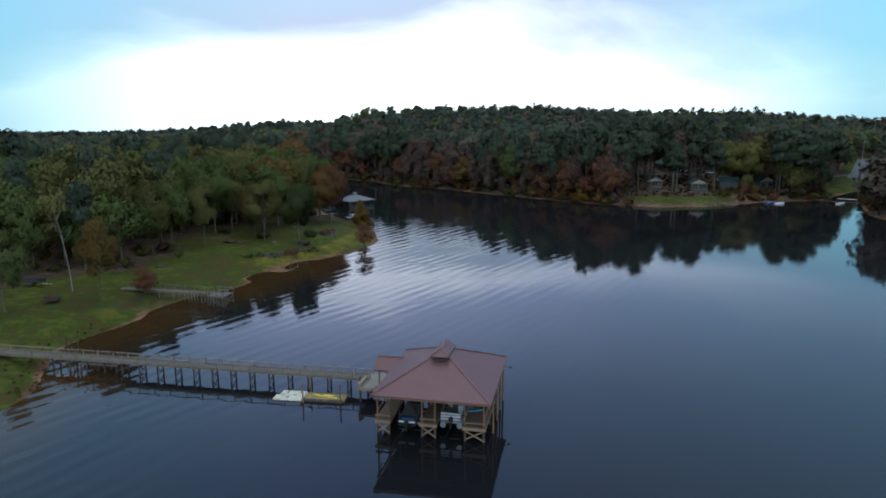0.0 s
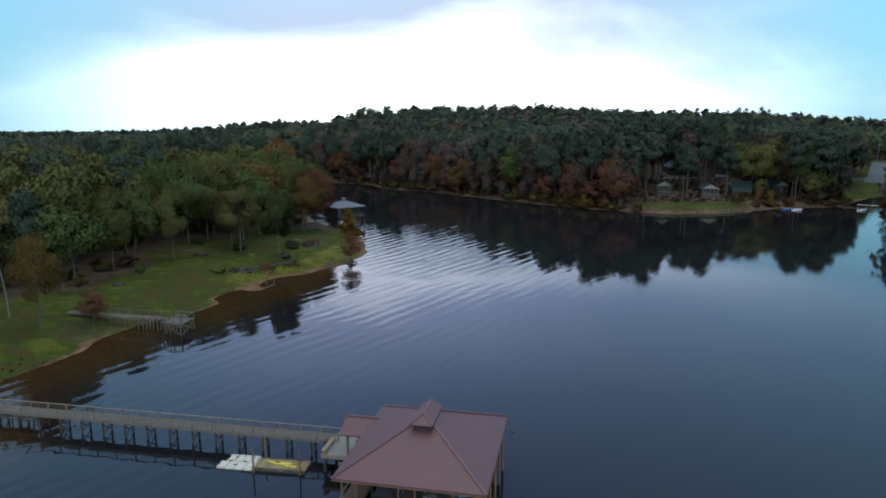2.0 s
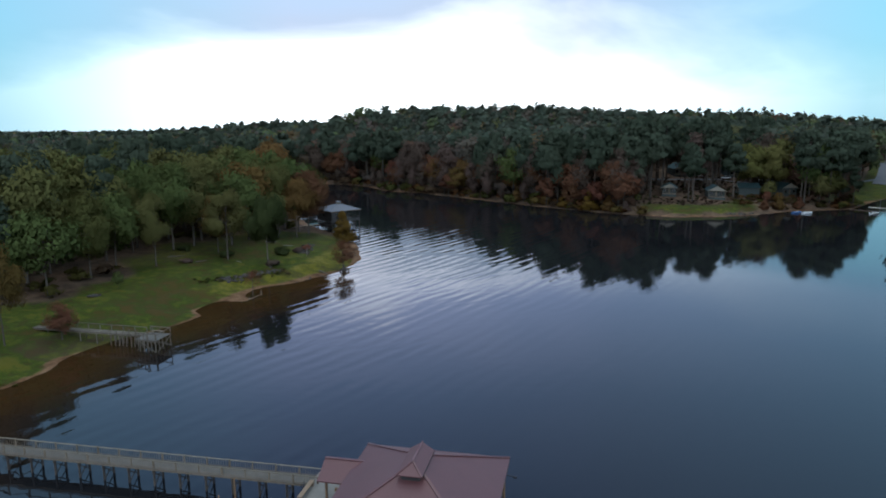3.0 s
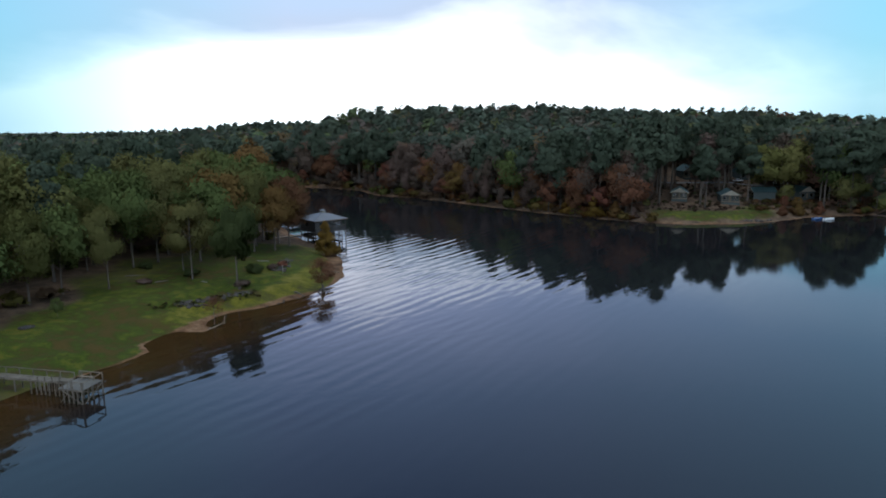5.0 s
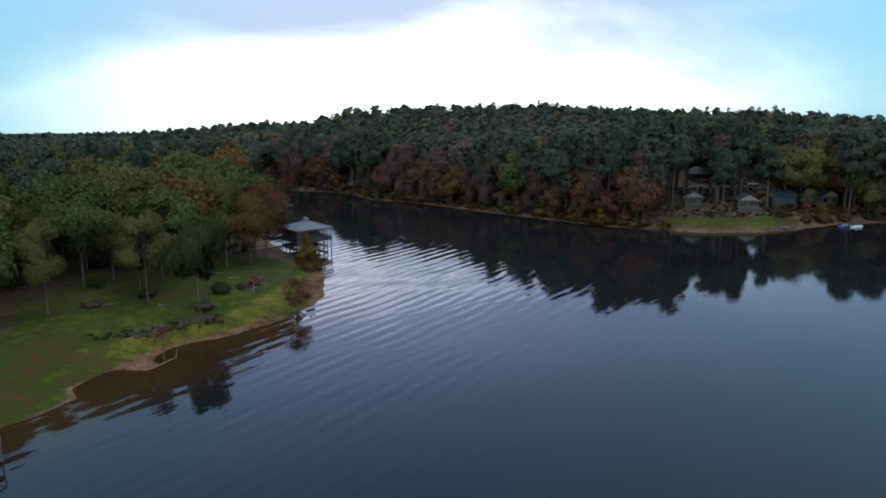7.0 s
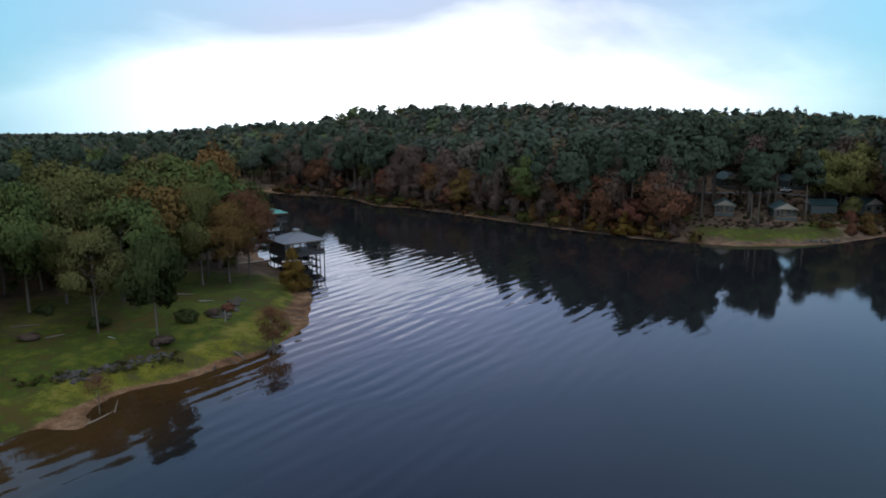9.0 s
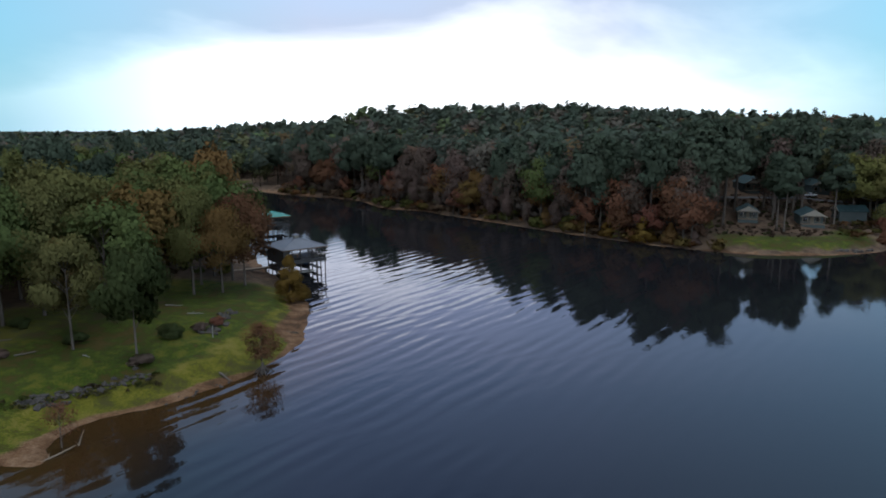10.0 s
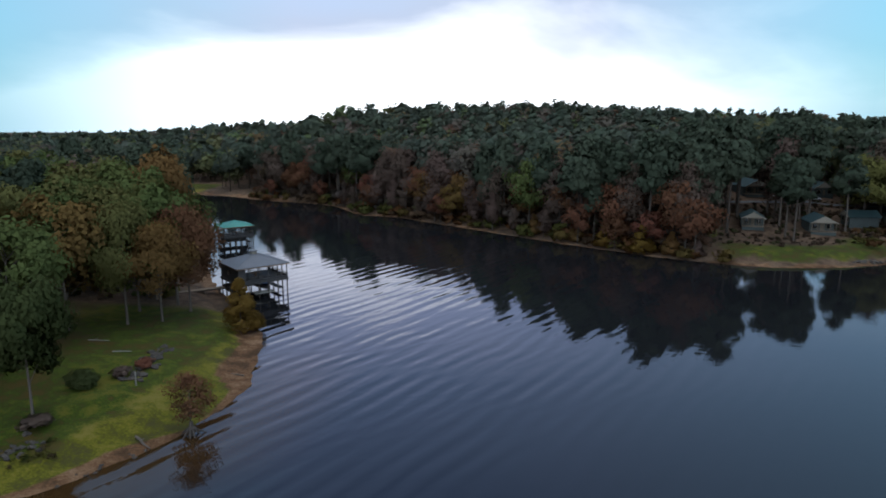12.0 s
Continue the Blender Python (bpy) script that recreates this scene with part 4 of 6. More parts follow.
bh = thing("boathouse", -5.81, 75.6, 0, -7, "timber boathouse with red-brown metal hip roof on lake pilings", "boathouse")
HX, HY, EAVE, APEX = 6.65, 7.62, 5.77, 9.0
hip_roof(bh, HX, HY, EAVE, APEX, M["roof_red"], ridge=0.6)
cup = part("cupola", boxes(((0, -0.3, 8.4), (1.5, 3.8, 1.0))), M["dark_wood"], bh, "small hipped ventilation cupola on the roof")
CE, CR, CY0, CY1, CF = 8.86, 9.5, -2.65, 1.8, -1.45
for s in (-1, 1):
    part("cupola_slope", slab([(0, CF, CR), (0, CY1, CR), (s * 1.02, CY1, CE), (s * 1.02, CY0, CE)], 0.08), M["roof_red"], cup)
    part("cupola_eave", beam((s * 1.0, CY0, CE - 0.07), (s * 1.0, CY1, CE - 0.07), 0.05, 0.1), M["dark_wood"], cup)
    part("cupola_hip", beam((s * 1.02, CY0, CE + 0.03), (0, CF, CR + 0.03), 0.14, 0.05), M["roof_red"], cup)
part("cupola_front", slab([(-1.02, CY0, CE), (1.02, CY0, CE), (0, CF, CR)], 0.08), M["roof_red"], cup)
part("cupola_ridge", beam((0, CF, CR + 0.03), (0, CY1 + 0.03, CR + 0.03), 0.18, 0.05), M["roof_red"], cup)
part("cupola_vent", boxes(((0, -2.24, 8.62), (1.3, 0.05, 0.34))), M["black"], cup, "dark louvred vent opening")
g = bmesh.new()
v = [g.verts.new(p) for p in ((-0.85, 1.62, CE), (0.85, 1.62, CE), (0, 1.62, CR - 0.1))]
g.faces.new(v)
r = bmesh.ops.extrude_face_region(g, geom=g.faces[:])
bmesh.ops.translate(g, verts=[e for e in r["geom"] if isinstance(e, bmesh.types.BMVert)], vec=(0, 0.08, 0))
bmesh.ops.recalc_face_normals(g, faces=g.faces)
part("cupola_gable", g, M["roof_red"], cup)
# porch roof over the gangway
for s in (-1, 1):
    part("porch_slope", slab([(-9.3, 3.6, 6.2), (-4.6, 3.6, 6.2), (-4.6, 3.6 + s * 2.1, 5.1), (-9.3, 3.6 + s * 2.1, 5.1)], 0.12), M["roof_red"], bh)
part("porch_ridge", beam((-9.3, 3.6, 6.22), (-4.6, 3.6, 6.22), 0.26, 0.06), M["roof_red"], bh)
g = bmesh.new()
v = [g.verts.new(p) for p in ((-9.0, 1.7, 5.0), (-9.0, 5.5, 5.0), (-9.0, 3.6, 6.05))]
g.faces.new(v)
r = bmesh.ops.extrude_face_region(g, geom=g.faces[:])
bmesh.ops.translate(g, verts=[e for e in r["geom"] if isinstance(e, bmesh.types.BMVert)], vec=(0.08, 0, 0))
part("porch_gable", g, M["roof_red"], bh)
for px, py in ((-8.6, 1.9), (-8.6, 5.3), (-7.1, 1.9)):
    part("porch_post", beam((px, py, 1.9), (px, py, 5.1), 0.18), M["wood"], bh)
part("porch_beam", beam((-9.1, 1.9, 4.93), (-6.0, 1.9, 4.93), 0.14, 0.24), M["wood"], bh)
part("porch_beam", beam((-9.1, 5.3, 4.93), (-6.0, 5.3, 4.93), 0.14, 0.24), M["wood"], bh)
# decks: three fingers, a cross deck at the back and the landing
FINGERS = [(-6.85, -5.35), (-1.65, 0.05), (3.3, 5.6)]
DECK = 1.85
for x0, x1 in FINGERS:
    cx, w = (x0 + x1) / 2, x1 - x0
    part("finger_deck", boxes(((cx, -0.4, DECK - 0.03), (w + 0.3, 9.4, 0.06))), M["deck"], bh)
    part("front_fascia", boxes(((cx, -5.13, DECK - 0.28), (w + 0.4, 0.08, 0.34))), M["pale_wood"], bh)
    part("bench_board", boxes(((cx, -5.0, DECK + 0.42), (w + 0.3, 0.3, 0.06))), M["pale_wood"], bh)
    for s in (x0 - 0.12, x1 + 0.12):
        part("side_fascia", boxes(((s, -0.4, DECK - 0.22), (0.08, 9.3, 0.3))), M["wood"], bh)
    part("under_brace", beam((x0, -5.0, 1.35), (x1, -5.0, 0.15), 0.1, 0.14), M["pale_wood"], bh)
    part("under_brace", beam((x0, -4.9, 0.15), (x1, -4.9, 1.35), 0.1, 0.14), M["pale_wood"], bh)
part("cross_deck", boxes(((-0.6, 5.6, DECK - 0.03), (13.1, 2.6, 0.06))), M["deck"], bh)
part("cross_fascia", boxes(((-0.6, 4.26, DECK - 0.2), (13.1, 0.08, 0.3))), M["wood"], bh)
part("landing_deck", boxes(((-9.4, 5.6, DECK + 0.12), (4.9, 5.2, 0.08))), M["grey_deck"], bh, "pale grey landing deck boards")
part("landing_fascia", boxes(((-9.4, 2.96, DECK - 0.08), (5.0, 0.08, 0.36))), M["pale_wood"], bh)
part("landing_fascia", boxes(((-11.88, 5.6, DECK - 0.08), (0.08, 5.2, 0.36))), M["pale_wood"], bh)
part("landing_bench", boxes(((-11.6, 4.3, DECK + 0.62), (0.45, 3.0, 0.07)), ((-11.6, 3.0, DECK + 0.38), (0.4, 0.08, 0.45)), ((-11.6, 5.6, DECK + 0.38), (0.4, 0.08, 0.45))), M["pale_wood"], bh)
for s in (-0.25, 0.25):
    part("ladder_side", beam((-12.1, 4.6 + s, -0.6), (-12.0, 4.6 + s, 2.9), 0.06), M["black"], bh)
for k in range(9):
    part("ladder_rung", beam((-12.08, 4.35, -0.2 + 0.33 * k), (-12.08, 4.85, -0.2 + 0.33 * k), 0.05), M["black"], bh)
part("back_wall", boxes(((0.6, 6.75, 3.4), (9.6, 0.12, 3.0))), M["wood"], bh)
for lx in (-6.75, -5.45, -1.55, -0.05, 3.4, 5.5):
    for ly in (-4.85, -0.2, 4.4):
        part("post", beam((lx, ly, DECK), (lx, ly, EAVE - 0.1), 0.17), M["wood"], bh)
        part("piling", tube([(lx, ly, -2.5), (lx, ly, DECK - 0.08)], [0.15, 0.14], 10), M["pile"], bh)
for ly in (-4.85, -0.2, 4.4):
    part("tie_beam", beam((-7.0, ly, EAVE - 0.22), (5.8, ly, EAVE - 0.22), 0.14, 0.28), M["wood"], bh)
for lx in (-6.75, 5.5):
    part("plate_beam", beam((lx, -5.2, EAVE - 0.5), (lx, 6.8, EAVE - 0.5), 0.14, 0.26), M["wood"], bh)
    for ly in (-3.9, 0.7):
        part("knee_brace", beam((lx, ly + 0.2, EAVE - 1.4), (lx, ly - 0.7, EAVE - 0.5), 0.1), M["wood"], bh)
for lx, ly in ((-11.6, 3.2), (-11.6, 8.0), (-9.4, 3.2), (-9.4, 8.0), (-7.2, 3.2), (-7.2, 8.0), (5.5, 6.6), (0, 6.6), (-3.4, 6.6)):
    part("piling", tube([(lx, ly, -2.5), (lx, ly, DECK + 0.02)], [0.15, 0.14], 10), M["pile"], bh)
for ly in (-2.4, 1.0, 4.2, 7.1):
    part("outer_pole", tube([(6.25, ly, -2.5), (6.2, ly, EAVE - 0.25)], [0.14, 0.11], 8), M["wood"], bh)
part("side_rail", beam((5.5, -4.8, DECK + 1.0), (5.5, 6.6, DECK + 1.0), 0.09, 0.14), M["wood"], bh)
part("side_rail", beam((5.5, -4.8, DECK + 0.5), (5.5, 6.6, DECK + 0.5), 0.07, 0.12), M["wood"], bh)
part("side_rail", beam((-6.75, -4.8, DECK + 1.0), (-6.75, 4.4, DECK + 1.0), 0.09, 0.14), M["wood"], bh)
part("lamp_arm", beam((6.5, 5.4, 5.3), (7.3, 5.4, 5.2), 0.06), M["black"], bh)
part("lamp_head", boxes(((7.35, 5.4, 5.15), (0.35, 0.2, 0.14))), M["black"], bh)
# dark ceiling sheet added under the roof to deepen the shade there
part("ceiling_boards", boxes(((0, 0, EAVE - 0.06), (12.9, 14.8, 0.05))), M["dark_wood"], bh)


def hull(length, beam_w, depth, bow=0.45, n=14):
    """A boat hull with a pointed bow towards +y, open at the top with a thin gunwale."""
    bm = bmesh.new()
    rows = []
    for i in range(n):
        t = i / (n - 1)
        w = beam_w / 2 * (1 - max(0, (t - (1 - bow)) / bow) ** 2.2) + 0.02
        k = depth * 0.25 * max(0, (t - 0.5) / 0.5) ** 2
        yy = -length / 2 + length * t
        rows.append([bm.verts.new(p) for p in ((-w, yy, depth + k * 0.4), (-w * 0.92, yy, depth * 0.35 + k), (0, yy, 0 + k * 1.6), (w * 0.92, yy, depth * 0.35 + k), (w, yy, depth + k * 0.4),
                                               (w * 0.84, yy, depth + k * 0.4), (w * 0.7, yy, depth * 0.45 + k), (-w * 0.7, yy, depth * 0.45 + k), (-w * 0.84, yy, depth + k * 0.4))])
    for a, b in zip(rows, rows[1:]):
        for j in range(9):
            bm.faces.new((a[j], a[(j + 1) % 9], b[(j + 1) % 9], b[j]))
    bm.faces.new(rows[0])
    bm.faces.new(list(reversed(rows[-1])))
    bmesh.ops.recalc_face_normals(bm, faces=bm.faces)
    return bm


def outboard(parent, y, z):
    part("outboard_cowl", box(bmesh.new(), (0, y, z + 0.55), (0.45, 0.6, 0.6), bevel=0.12), M["black"], parent, "black outboard motor cowl")
    part("outboard_leg", box(bmesh.new(), (0, y - 0.05, z), (0.18, 0.3, 0.9), bevel=0.03), M["black"], parent)


Mb = pose(-5.81, 75.6, 0, 0, 0, -7)
p1 = Mb @ Vector((1.65, -1.0, 1.25))
pb = thing("pontoon_boat", p1.x, p1.y, p1.z, -7, "white pontoon boat with a folded canopy in its slip", "boat")
for s in (-0.95, 0.95):
    part("pontoon", tube([(s, -3.1, 0.05), (s, 2.3, 0.05), (s, 3.1, 0.25)], [0.32, 0.32, 0.06], 14), M["metal"], pb)
part("deck_floor", boxes(((0, -0.1, 0.48), (2.5, 6.3, 0.12)), bevel=0.03), M["metal"], pb)
for c, s in (((-1.22, 0.1, 0.98), (0.05, 5.6, 0.75)), ((1.22, 0.1, 0.98), (0.05, 5.6, 0.75)), ((0, 2.9, 0.98), (2.4, 0.05, 0.75)), ((0, -2.75, 0.98), (2.4, 0.05, 0.75))):
    part("fence_panel", boxes((c, s)), M["tarp"], pb)
    part("fence_rail", boxes((Vector(c) + Vector((0, 0, 0.42)) and ((c[0], c[1], c[2] + 0.42), (s[0] + 0.03, s[1], 0.05)))), M["metal"], pb)
for c, s in (((-0.85, 1.6, 0.85), (0.6, 2.0, 0.6)), ((0.85, 1.6, 0.85), (0.6, 2.0, 0.6)), ((-0.7, -2.1, 0.85), (0.9, 0.7, 0.65))):
    part("seat", boxes((c, s), bevel=0.08), M["offwhite"], pb)
part("console", boxes(((0.7, -0.4, 1.0), (0.7, 0.6, 0.9)), bevel=0.08), M["white"], pb)
part("canopy", boxes(((0, 0.4, 1.75), (2.3, 2.6, 0.22)), bevel=0.09), M["black"], pb, "dark folded canvas canopy")
for s in (-1.1, 1.1):
    part("canopy_pole", beam((s, -0.2, 1.3), (s, -0.5, 1.7), 0.035), M["metal"], pb)
    part("canopy_pole", beam((s, 0.2, 1.3), (s, 0.6, 1.7), 0.035), M["metal"], pb)
for zz, hh in ((1.34, 0.14), (1.05, 0.2), (0.72, 0.2)):
    part("stern_panel", boxes(((-0.1, -2.85, zz), (2.3, 0.1, hh)), bevel=0.03), M["white"], pb)
part("stern_seat", boxes(((0, -2.5, 1.0), (2.2, 0.5, 0.4)), bevel=0.08), M["tarp"], pb)
outboard(pb, -3.35, 0.35)
p2 = Mb @ Vector((-3.5, -1.2, 0.5))
sb = thing("motor_boat", p2.x, p2.y, p2.z, -7, "dark motor boat with an outboard motor in its slip", "boat")
smooth(part("hull", hull(6.0, 2.2, 1.0), M["black"], sb))
part("floor", boxes(((0, -0.6, 0.42), (1.5, 4.2, 0.05))), M["offwhite"], sb)
for c, s in (((0, -2.2, 0.75), (1.6, 0.5, 0.5)), ((-0.45, 0.1, 0.8), (0.55, 0.6, 0.6)), ((0.45, 0.1, 0.8), (0.55, 0.6, 0.6))):
    part("seat", boxes((c, s), bevel=0.07), M["tarp"], sb)
part("transom", boxes(((0, -2.96, 0.82), (1.9, 0.08, 0.22)), bevel=0.02), M["white"], sb)
part("stern_cushion", boxes(((0, -2.6, 1.08), (1.5, 0.5, 0.14)), bevel=0.05), M["blue"], sb)
part("windscreen", slab([(-0.8, 1.0, 1.55), (0.8, 1.0, 1.55), (0.85, 1.35, 1.1), (-0.85, 1.35, 1.1)], 0.03), M["dark_glass"], sb)
part("cover", slab([(-1.0, -1.7, 1.12), (1.0, -1.7, 1.12), (1.05, 1.0, 1.5), (0.15, 3.0, 1.35), (-0.15, 3.0, 1.35), (-1.05, 1.0, 1.5)], 0.1), M["tarp"], sb, "grey-brown canvas boat cover")
outboard(sb, -3.3, 0.35)
for lx, lz in ((1.65, 1.1), (-3.5, 0.42)):
    q_ = Mb @ Vector((lx, -0.6, 0))
    lf = thing("boat_lift", q_.x, q_.y, 0, -7, "metal cradle of a boat lift in its slip", "boat lift", "boat lifts")
    for yy in (-1.8, 1.6):
        part("cradle_beam", beam((-1.6, yy, lz), (1.6, yy, lz), 0.12, 0.16), M["metal"], lf)
        for s in (-1.45, 1.45):
            part("cable", tube([(s, yy, lz), (s, yy, 5.4)], [0.015, 0.015], 5), M["black"], lf)
    for s in (-0.6, 0.6):
        part("bunk", beam((s, -2.2, lz + 0.12), (s, 2.0, lz + 0.12), 0.14, 0.1), M["wood"], lf)
p3 = Mb @ Vector((4.4, -3.6, 3.1))
g = bmesh.new()
tube([(-0.8, 0, -0.12), (-0.3, 0, -0.05), (0.3, 0, 0.1), (0.8, 0, 0.2)], [0.07, 0.08, 0.08, 0.07], 10, g)
fl = part("foam_float", g, M["cyan"])
fl.matrix_basis = pose(*p3, 0, 0, -7)
tagged(fl, "cyan foam float hung up in the boathouse", "float")


# ---- the long gangway to the shore ----
def railing(parent, p, q, height=0.9, gap=2.4, pickets=0.26, mat="rail"):
    """Posts, a top rail, a bottom rail and pickets from p to q (deck level)."""
    p, q = Vector(p), Vector(q)
    n = max(1, round((q - p).length / gap))
    for i in range(n + 1):
        s = p.lerp(q, i / n)
        part("rail_post", beam(s, s + Vector((0, 0, height + 0.08)), 0.12), M[mat], parent)
    up = Vector((0, 0, height))
    part("top_rail", beam(p + up, q + up, 0.15, 0.05), M["rail_cap"], parent)
    part("bottom_rail", beam(p + up * 0.12, q + up * 0.12, 0.04, 0.06), M[mat], parent)
    k = int((q - p).length / pickets)
    verts, faces = [], []
    w = Vector((q - p)).normalized() * 0.016
    side = Vector((-w.y, w.x, 0))
    for i in range(1, k):
        s = p.lerp(q, i / k)
        b = len(verts)
        for zz in (0.12, 0.9):
            for o in (-w - side, w - side, w + side, -w + side):
                verts.append(s + o + up * zz)
        for f in ((0, 1, 5, 4), (1, 2, 6, 5), (2, 3, 7, 6), (3, 0, 4, 7)):
            faces.append([b + j for j in f])
    me = bpy.data.meshes.new("balustrade")
    me.from_pydata([tuple(v) for v in verts], [], faces)
    me.materials.append(M[mat])
    ob = new("balustrade", me)
    ob.parent = parent
    tagged(ob, kind="stuff")


pier = thing("gangway", -76.97, 90.1, 0, math.degrees(math.atan2(-5.6, 53.7)), "long weathered timber gangway on braced pilings from bank to boathouse", "pier")
PL, PW, PZ = 61.6, 1.6, 1.86
boards = boxes(*[((0.08 + 0.16 * i, 0, PZ - 0.02), (0.145, PW, 0.045)) for i in range(int(PL / 0.16))])
tagged(part("walk_deck", boards, M["gangway_deck"], pier), kind="stuff")
for s in (-0.68, 0.68):
    part("stringer", boxes(((PL / 2, s, PZ - 0.16), (PL, 0.1, 0.22))), M["rail"], pier)
railing(pier, (0.3, -0.77, PZ), (PL - 0.4, -0.77, PZ), 0.82)
railing(pier, (0.3, 0.77, PZ), (PL - 0.4, 0.77, PZ), 0.82)
for i in range(18):
    bx = 13.4 + i * 2.79
    for s in (-0.7, 0.7):
        part("piling", tube([(bx, s * 1.04, -2.4), (bx, s, PZ - 0.26)], [0.12, 0.11], 8), M["pile"], pier)
    part("bent_cap", beam((bx, -0.9, PZ - 0.36), (bx, 0.9, PZ - 0.36), 0.14, 0.2), M["pile"], pier)
    part("cross_brace", beam((bx + 0.12, -0.7, 0.25), (bx + 0.1, 0.7, PZ - 0.5), 0.05, 0.1), M["pile"], pier)
    part("cross_brace", beam((bx - 0.12, -0.7, PZ - 0.5), (bx - 0.1, 0.7, 0.25), 0.05, 0.1), M["pile"], pier)

st = thing("landing_stage", -56.6, 88.0, 0, -5, "low pale timber landing stage beside the gangway", "landing stage")
for i in range(16):
    part("plank", boxes(((-2.82 + 0.376 * i, 0.3 + 0.03 * ((i * 5) % 3 - 1), 1.1), (0.35, 1.5, 0.06))), M["grey_deck"], st)
for ly in (-0.3, 0.9):
    part("bearer", boxes(((0, ly, 1.0), (6.0, 0.1, 0.14))), M["rail"], st)
for lx in (-2.8, 0, 2.8):
    for ly in (-0.3, 0.9):
        part("piling", tube([(lx, ly, -1.2), (lx, ly, 1.06)], [0.1, 0.1], 8), M["pile"], st)
fr = thing("hoist_frame", -63.5, 92.0, 0, -5, "rusty pipe hoist frame standing in the shallows", "frame")
for p, q in (((-1.2, 0, -0.5), (-0.6, 0, 3.2)), ((1.4, 0, -0.5), (1.2, 0, 3.4)), ((-0.6, 0, 3.2), (1.2, 0, 3.4)), ((0.2, 0, -0.5), (0.2, 0, 3.3))):
    part("pipe", tube([p, q], [0.05, 0.05], 8), M["black"], fr)

# ---- floats moored beside the gangway ----
fd = thing("floating_dock", -26.35, 81.1, 0, -3, "cream moulded plastic drive-on floating dock, two lobes", "dock")
for ly, x0, x1 in ((-0.72, -2.0, 1.9), (0.72, -1.5, 1.9)):
    n = 4
    for i in range(n):
        lx = x0 + (x1 - x0) * (i + 0.5) / n
        part("float_section", box(bmesh.new(), (lx, ly, 0.06), ((x1 - x0) / n - 0.03, 1.36 - 0.12 * (i == 0), 0.26), bevel=0.08), M["offwhite"], fd)
        for o in (-0.5, 0.5):
            part("side_rib", box(bmesh.new(), (lx, ly + o, 0.20), ((x1 - x0) / n - 0.06, 0.2, 0.1), bevel=0.035), M["offwhite"], fd)
    part("bow_stop", box(bmesh.new(), (x1 - 0.25, ly, 0.25), (0.3, 0.8, 0.14), bevel=0.05), M["offwhite"], fd)
for lx, ly in ((-1.0, 0.05), (-0.2, -0.75), (0.6, 0.0), (1.2, 0.8), (-0.6, 0.7)):
    part("cleat", beam((lx - 0.16, ly, 0.22), (lx + 0.16, ly + 0.12, 0.22), 0.08), M["black"], fd)
rf = thing("raft", -21.6, 80.65, 0, -3, "wooden raft with weathered olive-brown planks", "raft")
part("float_frame", boxes(((0, 0, 0.1), (5.5, 2.35, 0.24))), M["pile"], rf)
for i in range(12):
    part("plank", boxes(((-2.5 + i * 0.456, 0.04 * ((i * 7) % 3 - 1), 0.25 + 0.012 * ((i * 5) % 3)), (0.42, 2.38 - 0.1 * ((i * 3) % 2), 0.06))), M["raft_plank"], rf)
for s in (-0.9, 0.9):
    part("edge_board", boxes(((0, s * 1.2, 0.33), (5.2, 0.14, 0.08))), M["dark_wood"], rf)
ky = thing("kayak", -21.9, 80.75, 0.3, -8, "yellow sit-on kayak lying on the raft", "kayak")
g = bmesh.new()
tube([(-1.5, 0.12, 0.16), (-1.1, 0.03, 0.13), (-0.5, -0.06, 0.12), (0.1, -0.08, 0.12), (0.7, -0.02, 0.12), (1.15, 0.1, 0.13), (1.45, 0.2, 0.16)], [0.03, 0.13, 0.2, 0.22, 0.2, 0.13, 0.03], 12, g)
bmesh.ops.scale(g, vec=(1, 1, 0.7), verts=g.verts)
smooth(part("hull", g, M["yellow"], ky))
part("seat_well", boxes(((-0.2, -0.06, 0.22), (0.5, 0.22, 0.05)), bevel=0.02), M["dark_wood"], ky)
bd = part("paddle_board", box(bmesh.new(), (0, 0, 0.05), (1.3, 0.34, 0.09), bevel=0.04), M["yellow"])
bd.matrix_basis = pose(-20.6, 80.25, 0.31, 0, 0, -12)
tagged(bd, "yellow foam board lying on the raft", "board")
for px, py in ((-24.2, 79.3), (-19.3, 79.2), (-24.0, 82.4)):
    mp_ = part("mooring_pole", tube([(0, 0, -2.5), (0, 0, 2.6)], [0.1, 0.09], 8), M["wood"])
    mp_.matrix_basis = pose(px, py, 0)
    tagged(mp_, "weathered timber mooring pole beside the raft", "pole", "mooring poles")

# ---- the old short pier ----
op = thing("old_pier", -75.9, 127.6, 0, -7, "old grey timber pier with leaning pilings and a square end", "pier")
OZ = 2.05
rr = random.Random(3)
part("walk_deck", boxes(*[((0.15 + 0.29 * i, rr.uniform(-0.05, 0.05), OZ + rr.uniform(-0.012, 0.012)), (0.26, 1.3 + rr.uniform(-0.08, 0.08), 0.06)) for i in range(70)]), M["old_boards"], op)
part("end_deck", boxes(*[((20.55 + 0.29 * i, -0.6 + rr.uniform(-0.06, 0.06), OZ - 0.075 + rr.uniform(-0.01, 0.01)), (0.26, 3.7 + rr.uniform(-0.1, 0.1), 0.06)) for i in range(13)]), M["gangway_deck"], op)
for s in (-0.6, 0.6):
    part("stringer", boxes(((10.2, s, OZ - 0.16), (20.1, 0.09, 0.22))), M["old_boards"], op)
for ly in (-2.4, 1.2):
    part("stringer", boxes(((22.3, ly, OZ - 0.22), (3.7, 0.09, 0.24))), M["old_boards"], op)
